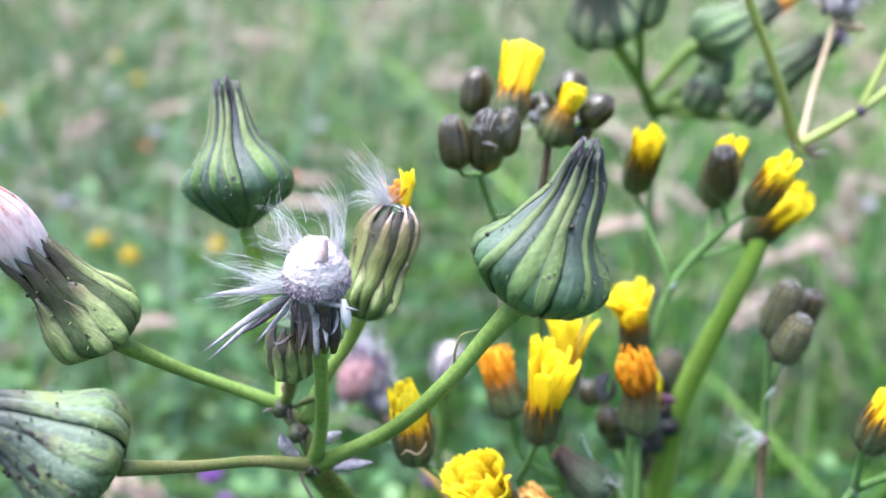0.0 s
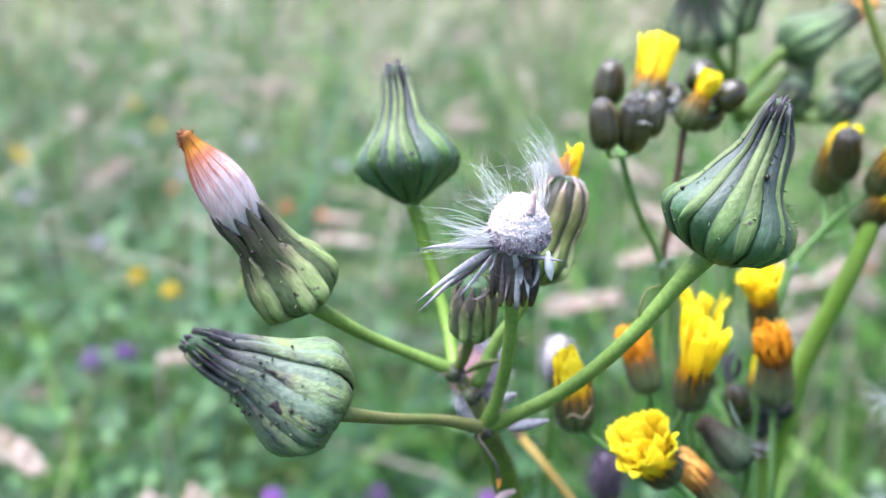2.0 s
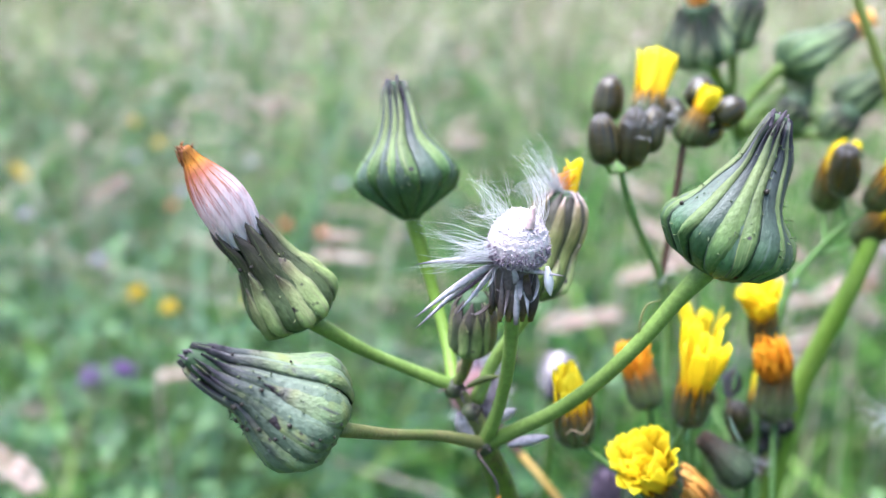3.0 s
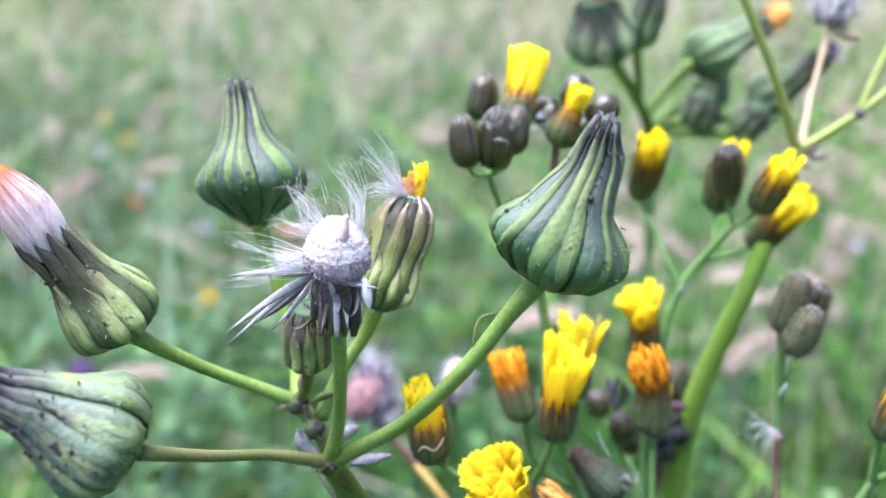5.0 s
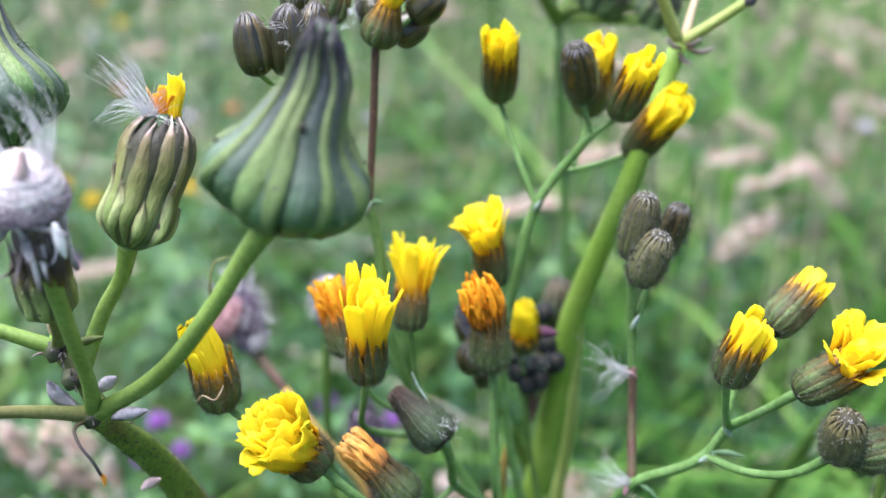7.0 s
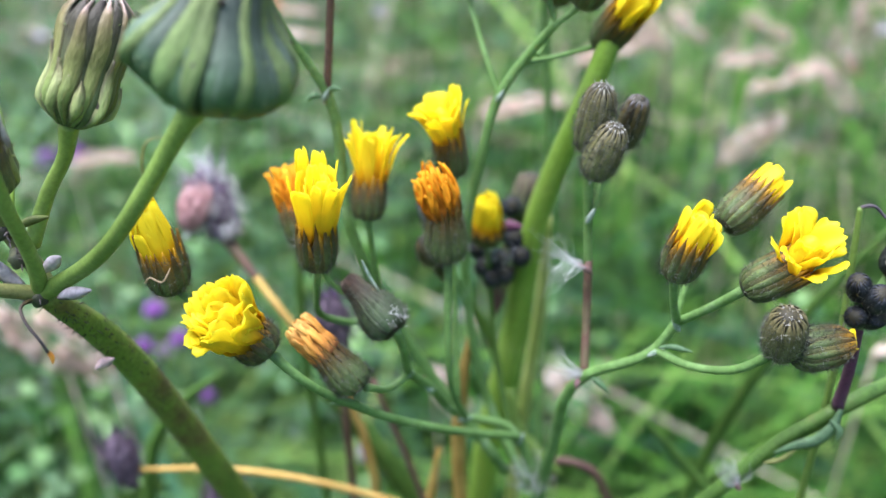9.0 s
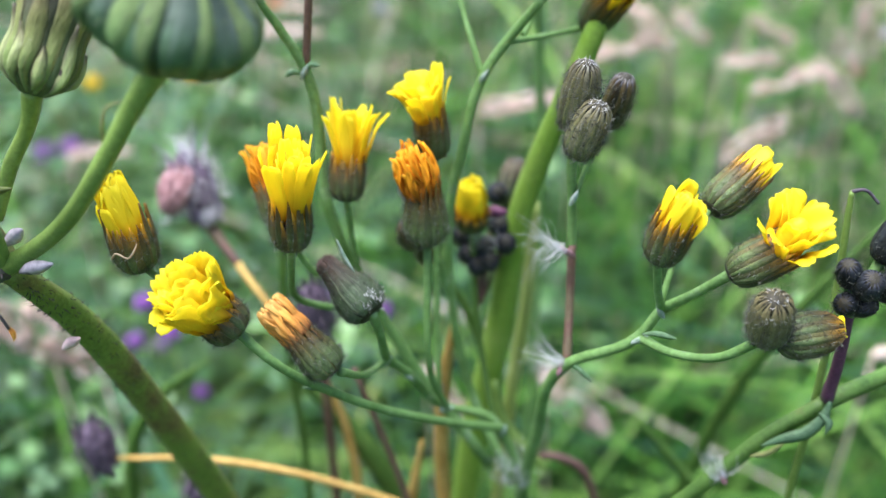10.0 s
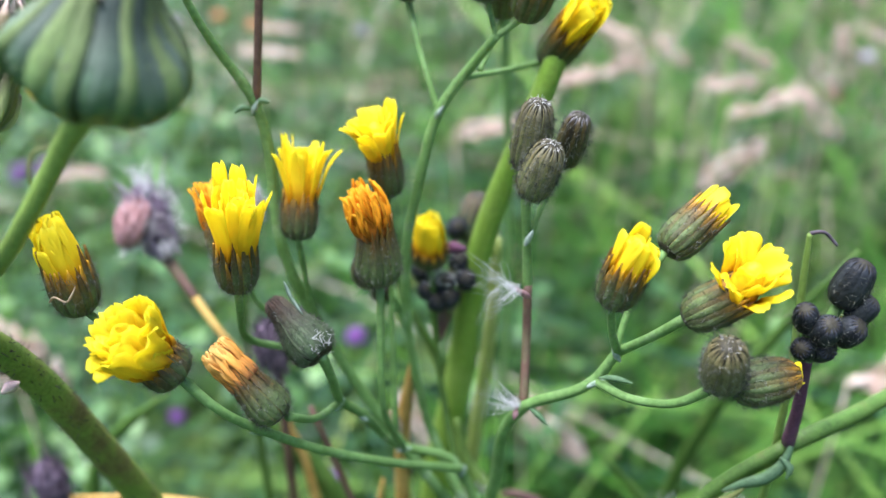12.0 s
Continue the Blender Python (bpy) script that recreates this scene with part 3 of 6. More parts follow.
FUNNEL = smooth_profile([(0, 0.32), (0.05, 0.72), (0.15, 1.0), (0.3, 0.98), (0.5, 0.76), (0.75, 0.58), (1, 0.52)])
BARREL = smooth_profile([(0, 0.35), (0.06, 0.72), (0.2, 0.94), (0.45, 1.0), (0.7, 0.97), (0.88, 0.80), (1, 0.55)])
FLASK = smooth_profile([(0, 0.35), (0.05, 0.62), (0.14, 0.82), (0.27, 0.88), (0.42, 0.87), (0.55, 0.96), (0.68, 1.0), (0.82, 0.88), (0.92, 0.62), (0.97, 0.4), (1, 0.22)])
CUP = smooth_profile([(0, 0.30), (0.06, 0.66), (0.2, 0.90), (0.45, 1.0), (0.75, 0.99), (1, 0.95), (1.3, 0.93)])
BUD = smooth_profile([(0, 0.3), (0.07, 0.72), (0.25, 0.97), (0.45, 1.0), (0.7, 0.9), (0.88, 0.62), (0.97, 0.32), (1, 0.15)])
TIPPED = smooth_profile([(0, 0.3), (0.07, 0.74), (0.25, 1.0), (0.45, 0.98), (0.7, 0.72), (0.9, 0.55), (1, 0.42)])


GLOBE = smooth_profile([(0, 0.28), (0.1, 0.66), (0.24, 0.93), (0.38, 1.0), (0.6, 0.85), (0.8, 0.62), (1, 0.46)])
BLUNT = smooth_profile([(0, 0.3), (0.07, 0.74), (0.25, 0.97), (0.45, 1.0), (0.7, 0.93), (0.88, 0.76), (0.96, 0.48), (1, 0.1)])
VASE = smooth_profile([(0, 0.34), (0.06, 0.74), (0.2, 0.98), (0.4, 1.0), (0.65, 0.86), (0.85, 0.78), (1, 0.78), (1.3, 0.80)])
NODDING = smooth_profile([(0, 0.34), (0.05, 0.78), (0.18, 1.0), (0.36, 0.97), (0.58, 0.70), (0.78, 0.52), (0.93, 0.46), (1, 0.25)])


def sow_head(plant, base, tip, width, prof, seed, light=10, label="", spin=0.0, light_end=0.82, tips=True, bristles=60, specks=0, amp=0.05, pale=None, dark=None, start=0.01, ridge=1.0, wide=1.0, short=0.32):
    """A ribbed green seed head: a core, a ring of slate bracts and a ring of pale keeled bracts over it."""
    rnd = random.Random(seed)
    L, R = (mm(tip) - mm(base)).length, width * 0.0005
    m = axis(base, tip, spin)
    head = part("seed_head", lathe("seed_head", prof, L, R, 24, 0.9), M_CORE, plant, m, label)
    step = 2 * math.pi / light
    for i in range(light):
        me = bract_mesh("slate_bract", prof, L, R, step * 0.62, 0.0, rnd.uniform(0.93, 1.02), 0.01 * R, 0.06 * R, rnd, rnd.uniform(-0.1, 0.1), step * (i + 0.5), seed, amp * R, 0.7, 0.9)
        part("bract", me, dark or M_SLATE, head, m)
    for i in range(light):
        me = bract_mesh("pale_bract", prof, L, R, step * wide * rnd.uniform(0.28, 0.5), start * rnd.uniform(0.7, 1.2), min(0.99, light_end + rnd.uniform(-short, 0.14)), 0.035 * R, rnd.uniform(0.04, 0.09) * R * ridge, rnd, rnd.uniform(-0.16, 0.16),
                        step * (i + rnd.uniform(-0.2, 0.2)), seed, amp * R, rnd.uniform(0.45, 0.8) if short > 0.3 else rnd.uniform(0.72, 0.92), 1.1)
        part("bract", me, pale or M_LIGHT, head, m)
    if tips:
        bits = []
        for i in range(11):
            a = i * 0.57 + rnd.uniform(-0.2, 0.2)
            o = Vector((math.cos(a), math.sin(a), 0)) * R * rnd.uniform(0.08, 0.17)
            bits.append(hair_data(warp(o + Vector((0, 0, L * 0.9)), seed, amp * R, R * 0.8), Vector((-math.cos(a) * 0.05, -math.sin(a) * 0.05, 1)), L * rnd.uniform(0.10, 0.16), 0.085 * R, rnd, 0.25))
        part("withered_tip", merge("withered_tip", bits), M_TIPS, head, m, "purplish dried tips of the bracts", "stuff")
    if bristles:
        part("bristles", hairs_mesh("bristles", prof, L, R * 1.09, bristles, 0.00065, 0.00013, rnd, 0.15, 0.9, 0.8), pale or M_LIGHT, head, m, "", "stuff")
    if specks:
        bits = []
        for _ in range(specks):
            v, a = rnd.uniform(0.1, 0.8), rnd.uniform(0, 6.28)
            r = R * (curve(prof, v) + 0.09)
            c = warp(Vector((math.cos(a) * r, math.sin(a) * r, v * L)), seed, amp * R, R * 0.8)
            q = rnd.uniform(0.00010, 0.00034) * (0.5 + R * 90)
            rings = [[c + Vector((math.cos(t) * q * w, math.sin(t) * q * w, z * q)) for t in (0, 1.05, 2.1, 3.14, 4.2, 5.2)] for z, w in ((-1, 0.3), (-0.4, 0.95), (0.4, 0.95), (1, 0.3))]
            bits.append(loft_data(rings, [0, 0.2, 0.4, 0.6, 0.8, 1]))
        part("specks", merge("specks", bits), M_SPECK, head, m, "tiny blackish specks", "stuff")
    return head, m, L, R


def corolla(head, m, L, R, rnd, mat, n, length, w, flare, ragged, crumple, lean, root, narrow):
    """Strap florets that rise in three rings out of a cup: the outer ones flare, the inner ones stand close."""
    z = m.to_3x3() @ Vector((0, 0, 1))
    turn = z.rotation_difference((z + Vector(lean)).normalized()).to_matrix().to_4x4()
    top = Matrix.Translation(m @ Vector((0, 0, root * L))) @ turn @ m.to_3x3().to_4x4()
    heart = smooth_profile([(0, 0.84), (0.35, 0.76), (0.7, 0.62), (0.88, 0.45), (1, 0.12)])
    part("petal", lathe("petal", heart, length * 0.00074, R * narrow, 14, 0.92, 0.05, rnd), mat, head, top)
    kinds = [petal_mesh("petal", length * 0.001 * rnd.uniform(1 - ragged, 1 + ragged * 0.35), w * 0.00135 * rnd.uniform(0.6, 1.2), flare * rnd.uniform(-0.1, 1.5), rnd.uniform(-0.2, 0.12 + 0.6 * flare), rnd, crumple) for _ in range(9)]
    outer, middle = round(n * 0.48), round(n * 0.32)
    for i in range(n):
        ring = 0 if i < outer else 1 if i < outer + middle else 2
        count = (outer, middle, n - outer - middle)[ring]
        a = (i + 0.4 * ring) * 2 * math.pi / max(1, count) + rnd.uniform(-0.22, 0.22)
        r = R * narrow * (0.80, 0.52, 0.22)[ring]
        tilt = flare * (0.3, 0.15, 0.0)[ring] + rnd.uniform(-0.06, 0.04 + 0.35 * max(0, flare))
        local = Matrix.Rotation(a, 4, "Z") @ Matrix.Translation((r, 0, 0)) @ Matrix.Rotation(rnd.uniform(-0.12, 0.12), 4, "X") @ Matrix.Rotation(tilt, 4, "Y") @ Matrix.Rotation(rnd.uniform(-0.35, 0.35), 4, "Z")
        part("petal", kinds[rnd.randrange(9)], mat, head, top @ local)


def hawk_head(plant, base, mouth, width, seed, n=0, length=6.0, w=1.6, flare=0.1, ragged=0.2, mat=None, prof=None, label="", bracts=11, bristles=150,
              crumple=0.0, lean=(0, 0, 0), skin=None, name="flower_head", inner=None, rise=(1.0, 1.3), root=None):
    """A small hawk's-beard head: ribbed hairy cup of bracts, with or without strap florets; rise: how far the bract tips reach."""
    rnd = random.Random(seed)
    width *= 0.94
    closed = not n or prof in (BUD, TIPPED)
    prof = prof or (CUP if n else BLUNT)
    L, R = (mm(mouth) - mm(base)).length, width * 0.0005
    m = axis(base, mouth, rnd.uniform(0, 6))
    core = prof if closed else [(v * 0.7, r * (1 if v < 0.6 else 0.75)) for v, r in prof if v <= 1]
    head = part(name, lathe(name, core, L, R, 18, 0.88), M_PITH, plant, m, label)
    step = 2 * math.pi / bracts
    skin, inner = skin or (M_CUP if n else M_OLIVE), inner or (M_BUDS_IN if skin is M_BUDS else M_OLIVE_IN if n else M_TAN_IN)
    flat = 0.4 if skin is M_BUDS else 0.5 if not n else 0.9
    outer = [bract_mesh("bract", prof, L, R, step * rnd.uniform(0.34, 0.46), 0.0, rnd.uniform(0.93, 1.0) if closed else rnd.uniform(*rise), 0.025 * R * flat, 0.075 * R * flat, rnd, rnd.uniform(-0.1, 0.1), taper=0.72 if closed else 0.5) for _ in range(4)]
    under = [bract_mesh("inner_bract", prof, L, R, step * 0.54, 0.0, 1.0 if closed else rnd.uniform(rise[0] - 0.04, rise[1] - 0.08), 0.01 * R, 0.05 * R * flat, rnd, 0.0, taper=0.72 if closed else 0.5) for _ in range(3)]
    for i in range(bracts):
        part("bract", outer[rnd.randrange(4)], skin, head, m @ Matrix.Rotation(step * i + rnd.uniform(-0.1, 0.1), 4, "Z"))
        part("bract", under[(i + seed) % 3], inner, head, m @ Matrix.Rotation(step * (i + 0.5), 4, "Z"))
    if bristles:
        part("bristles", hairs_mesh("bristles", prof, L, R * 1.06, int(bristles * 3.0), 0.0008, 0.000034, rnd, 0.02, 0.85, 1.3), M_BRISTLE, head, m, "", "stuff")
    if skin is M_OLIVE:
        part("wool", hairs_mesh("wool", prof, L, R * 1.0, 36, 0.0004, 0.00003, rnd, 0.95, 1.0, 1.4), M_HAIR, head, m, "whitish wool on the tip of the bud", "stuff")
    if n:
        corolla(head, m, L, R, rnd, mat or M_YELLOW, n, length, w, flare, ragged, crumple, lean, root or (0.82 if closed else 0.55 + 0.3 * min(1, max(0, flare) / 0.5)), 0.55 if closed else 1.0)
    return head, m, L, R


# ---- ground and meadow ----
def ground():
    n, bits = 48, []
    xs = np.sign(np.linspace(-1, 1, n)) * np.abs(np.linspace(-1, 1, n)) ** 3 * 400
    verts = [(x, y, 0.012 * noise.noise(Vector((x * 3, y * 3, 0))) + (0.05 * noise.noise(Vector((x * 0.2, y * 0.2, 3))) if abs(x) + abs(y) > 4 else 0)) for y in xs for x in xs]
    faces = [(j * n + i, j * n + i + 1, (j + 1) * n + i + 1, (j + 1) * n + i) for j in range(n - 1) for i in range(n - 1)]
    ob = new("ground", mesh_of("ground", verts, faces, [(v[0], v[1]) for v in verts]))
    ob.data.materials.append(M_SOIL)
    return tagged(ob, "dark mossy meadow soil under the grass", "ground", kind="structure")


ground()
RNG = np.random.default_rng(7)


def field(count, r0, r1, power=1.4):
    """Places all round in the meadow, thinning with distance."""
    u, a = RNG.random(count), RNG.random(count) * 2 * np.pi
    d = (r0 ** power + u * (r1 ** power - r0 ** power)) ** (1 / power)
    return np.cos(a) * d + 0.04, np.sin(a) * d


def blades(name, x, y, height, width, lean, material, label, category="grass", levels=5, twist=0.4):
    n = len(x)
    h = height[0] + (height[1] - height[0]) * RNG.random(n)
    h *= 0.80 + 0.27 * (np.sin(21 * x + 1.6 * np.sin(17 * y + 0.5)) + np.sin(26 * y + 1.9 * np.sin(19 * x + 2)))
    w = width[0] + (width[1] - width[0]) * RNG.random(n)
    phi = RNG.random(n) * 2 * np.pi
    ln = lean[0] + (lean[1] - lean[0]) * RNG.random(n)
    side = phi + np.pi / 2 + (RNG.random(n) - 0.5) * twist
    V = np.zeros((n, levels * 2, 3))
    for k in range(levels):
        s = k / (levels - 1)
        off = ln * h * s ** 2.2
        z = h * (s - 0.28 * np.minimum(ln, 1.6) * s ** 2.4)
        ww = w * (1 - s ** 1.6) * 0.5 + 0.0002
        cx, cy = x + np.cos(phi) * off, y + np.sin(phi) * off
        for e, sg in ((0, -1), (1, 1)):
            V[:, 2 * k + e] = np.stack([cx + sg * np.cos(side) * ww, cy + sg * np.sin(side) * ww, z], 1)
    F = np.array([[2 * k, 2 * k + 1, 2 * k + 3, 2 * k + 2] for k in range(levels - 1)])
    F = (F[None] + (np.arange(n) * levels * 2)[:, None, None]).reshape(-1, 4)
    me = bpy.data.meshes.new(name)
    me.vertices.add(n * levels * 2)
    me.vertices.foreach_set("co", V.astype(np.float32).ravel())
    me.loops.add(F.size)
    me.loops.foreach_set("vertex_index", F.astype(np.int32).ravel())
    me.polygons.add(len(F))
    me.polygons.foreach_set("loop_start", np.arange(0, F.size, 4, dtype=np.int32))
    me.update(calc_edges=True)
    me.polygons.foreach_set("use_smooth", np.ones(len(F), dtype=bool))
    me.materials.append(material)
    return tagged(new(name, me), label, category, kind="stuff")


blades("meadow_grass", *field(76000, 0.27, 5.0, 0.9), (0.10, 0.33), (0.002, 0.0055), (0.3, 2.3), M_GRASS, "dense soft green meadow grass blades of mixed length")
X, Y = field(15000, 0.42, 4.5, 0.9)
teal = RNG.random(len(X)) < 0.5 - 0.36 * np.tanh(7 * (X - 0.03))
blades("meadow_grass", X[teal], Y[teal], (0.24, 0.38), (0.003, 0.008), (0.5, 2.2), M_GRASS_BLUE, "broader bluish green arching grass blades in the meadow")
blades("meadow_grass", *field(60000, 1.5, 11.0, 1.4), (0.22, 0.42), (0.006, 0.014), (0.2, 1.2), M_GRASS_PALE, "pale green meadow grass farther away", levels=4)
blades("meadow_grass", *field(60000, 8.0, 60.0, 1.6), (0.25, 0.5), (0.03, 0.07), (0.2, 1.0), M_GRASS_PALE, "distant pale green meadow grass", levels=3)
X, Y = field(20000, 0.38, 1.7, 1.1)
lush = (RNG.random(len(X)) < 0.5 + 0.48 * np.tanh(6 * (X - 0.05))) & ((X > 0.12) | (np.hypot(X, Y) > 0.6))
blades("meadow_grass", X[lush], Y[lush], (0.24, 0.41), (0.0025, 0.006), (0.3, 1.5), M_GRASS_LUSH, "broad lush green grass blades arching over", twist=0.8)
blades("meadow_grass", *field(17000, 0.8, 8.0, 0.9), (0.26, 0.40), (0.003, 0.007), (0.2, 1.4), M_GRASS_PALE, "yellowish green meadow grass tips in the middle distance", levels=4)
blades("dry_grass", *field(6000, 0.7, 6.0, 1.1), (0.2, 0.36), (0.0018, 0.004), (0.5, 2.2), M_HAY, "dry straw-coloured grass blades among the green", "dry grass")
blades("dry_grass", *field(18000, 1.8, 9.0, 1.7), (0.28, 0.44), (0.004, 0.009), (0.2, 1.6), M_HAY, "pale dry grass farther away in the meadow", "dry grass", levels=4)
X, Y = field(26000, 0.8, 9.0, 1.0)
dry = RNG.random(len(X)) < 0.4 + 0.32 * np.tanh(2.2 * X) + 0.3 * np.sin(3.1 * X + 1.7 * np.sin(2.3 * Y)) * np.sin(2.7 * Y + 0.8)
blades("dry_grass", X[dry], Y[dry], (0.24, 0.38), (0.002, 0.005), (0.4, 2.0), M_HAY, "drier straw-coloured patch of the meadow", "dry grass", levels=4)
X, Y = RNG.random(1500) * 0.5 - 0.2, RNG.random(1500) * 0.16 + 0.1
blades("meadow_grass", X, Y, (0.12, 0.27), (0.0018, 0.004), (0.1, 0.7), M_GRASS, "short green grass round the foot of the tall weeds")


def clover_leaves(count, r0, r1, label):
    """Small three-lobed leaves scattered through the grass."""
    x, y = field(count, r0, r1, 1.6)
    keep = RNG.random(count) < 0.45 - 0.45 * np.tanh(9 * (x - 0.0))
    x, y = x[keep], y[keep]
    verts, faces = [], []
    for a, b in zip(x, y):
        z, turn, r = RNG.uniform(0.06, 0.29), RNG.uniform(0, 6.28), RNG.uniform(0.003, 0.008)
        tilt = RNG.uniform(-0.5, 0.5, 2)
        for k in range(3):
            t = turn + k * 2.09
            o = len(verts)
            for q, s in ((0, 0), (0.7, -0.5), (1.15, -0.42), (1.3, 0), (1.15, 0.42), (0.7, 0.5)):
                px, py = math.cos(t) * q - math.sin(t) * s, math.sin(t) * q + math.cos(t) * s
                verts.append((a + px * r, b + py * r, z + (px * tilt[0] + py * tilt[1]) * r + 0.15 * r * abs(s)))
            faces.append(tuple(range(o, o + 6)))
    me = mesh_of("clover_leaves", verts, faces, None)
    me.materials.append(M_CLOVER)
    return tagged(new("clover_leaves", me), label, "clover leaf", kind="stuff")


clover_leaves(30000, 0.42, 2.0, "small green clover leaves among the grass")
clover_leaves(5000, 0.30, 0.6, "dense dark green clover leaves low round the weeds")


def spikelets(p, d, length, wide, count, rnd, grain):
    """A loose drooping panicle of pointed spikelets along d from p."""
    bits = []
    for i in range(count):
        s = i / count
        a = rnd.uniform(0, 6.28)
        out = (Vector((math.cos(a), math.sin(a), rnd.uniform(-0.2, 0.5)))).normalized()
        c = p + d * (length * s) + out * wide * math.sin(0.35 + 2.6 * s) * rnd.uniform(0.3, 1)
        e = (d + out * 0.45 + Vector((0, 0, -0.1))).normalized()
        u, t = e.orthogonal().normalized(), e.cross(e.orthogonal().normalized())
        rings = [[c + e * (grain * k) + (u * math.cos(b) + t * math.sin(b)) * grain * w for b in (0, 1.57, 3.14, 4.71)] for k, w in ((0, 0.03), (0.35, 0.16), (0.7, 0.12), (1, 0.02))]
        bits.append(loft_data(rings, [0, 0.33, 0.66, 1]))
    return bits


def seed_grass(name, x, y, label, seed, low=0.26, high=0.40, count=14, length=0.05, grain=0.007):
    rnd = random.Random(seed)
    bits = []
    for a, b in zip(x, y):
        h = rnd.uniform(low, high)
        t = rnd.uniform(0, 6.28)
        ln = rnd.uniform(0.02, 0.10)
        top = Vector((a + math.cos(t) * ln, b + math.sin(t) * ln, h))
        bits.append(tube_data([(a * 1000, b * 1000, 0, 0.6), (a * 1000 + math.cos(t) * ln * 300, b * 1000 + math.sin(t) * ln * 300, h * 600, 0.35), (*(top * 1000), 0.25)], 4, 3, 0))
        d = Vector((math.cos(t) * 0.7, math.sin(t) * 0.7, rnd.uniform(-0.1, 0.9))).normalized()
        bits += spikelets(top, d, length * rnd.uniform(0.7, 1.2), 0.006, count, rnd, grain)
    me = merge(name, bits)
    me.materials.append(M_HAY)
    return tagged(new(name, me), label, "seeding grass", kind="stuff")


seed_grass("seeding_grass", *field(1900, 0.7, 2.8, 1.7), "pinkish tan seed heads of meadow grass", 3)
seed_grass("seeding_grass", *field(3600, 2.0, 6.0, 1.6), "pale straw seed heads farther off in the meadow", 4, 0.3, 0.46, 9, 0.07, 0.014)


def spike_thing(foot, top, droop, seed, size=1.0):
    """One stalk of grass with a soft tan seed spike."""
    rnd = random.Random(seed)
    g = thing("grass_seed_spike", (foot[0], foot[1], 0), "pale pinkish tan grass seed spike on a thin stalk", "seed spike", "seed spikes in the meadow")
    tube("stalk", [(foot[0], foot[1], 0, 0.7), ((foot[0] + top[0]) / 2, (foot[1] + top[1]) / 2, top[2] * 0.6, 0.6), (*top, 0.4)], M_HAY, g, seg=6)
    part("seed_spike", merge("seed_spike", spikelets(mm(top), Vector(droop).normalized(), 0.030 * size, 0.006 * size, 46, rnd, 0.0065 * size)), M_HAY, g)


SPIKES = [((-215, 330), (-200, 312, 308), (0.9, -0.3, -0.5)), ((150, 300), (148, 276, 302), (0.9, 0.1, 0.35)), ((170, 520), (176, 512, 306), (0.5, 0, -0.6)),
          ((190, 500), (184, 508, 322), (0.4, 0.1, -0.7)), ((140, 500), (140, 474, 302), (0.8, 0, 0.35)), ((160, 480), (158, 470, 294), (-0.6, 0, -0.6)),
          ((120, 600), (112, 578, 306), (0.7, 0, -0.6)), ((130, 560), (150, 560, 312), (0.7, 0.1, -0.5)), ((90, 640), (80, 620, 300), (0.6, 0.2, -0.4)),
          ((-250, 700), (-240, 690, 310), (0.9, 0, 0.15)), ((-120, 560), (-115, 548, 300), (0.9, 0.1, -0.1)), ((20, 460), (14, 452, 298), (0.9, 0, 0.2)),
          ((-170, 420), (-165, 405, 290), (0.9, 0.1, 0.1)), ((210, 560), (205, 556, 322), (0.3, 0, -0.8)), ((60, 520), (58, 512, 300), (0.9, 0, 0.3)),
          ((-300, 900), (-290, 880, 320), (0.9, 0, 0.1)), ((-60, 800), (-50, 790, 315), (0.9, 0, -0.1)), ((230, 700), (225, 690, 315), (0.7, 0, -0.5))]
rnd = random.Random(77)
for _ in range(26):
    x, y = rnd.uniform(0.08, 0.36), rnd.uniform(0.5, 1.0)
    x *= 0.55 + 0.6 * y
    SPIKES.append(((x * 1000 - 12, y * 1000 + 20), (x * 1000, y * 1000, rnd.uniform(280, 325)), (rnd.choice((-0.7, 0.6, 1)) * rnd.uniform(0.3, 1), rnd.uniform(-0.2, 0.2), rnd.uniform(-0.9, 0.6))))
for _ in range(16):
    x, y = rnd.uniform(-0.5, 0.05), rnd.uniform(0.6, 1.3)
    SPIKES.append(((x * 1000 - 12, y * 1000 + 20), (x * 1000, y * 1000, rnd.uniform(270, 320)), (rnd.choice((-0.7, 0.6, 1)) * rnd.uniform(0.4, 1), rnd.uniform(-0.2, 0.2), rnd.uniform(-0.7, 0.6))))
SPIKES += [((-100, 275), (-103, 258, 294), (-0.6, 0, 0.8)), ((-84, 270), (-88, 258, 290), (-0.5, 0, 0.8)), ((60, 340), (50, 328, 248), (0.6, 0, -0.7)), ((16, 320), (8, 302, 268), (0.4, 0, -0.9)), ((-150, 560), (-136, 548, 140), (0.4, 0, -0.9))]
for i, (foot, top, droop) in enumerate(SPIKES):
    spike_thing(foot, top, droop, 40 + i, 0.85 + 0.3 * (i % 3) / 2)


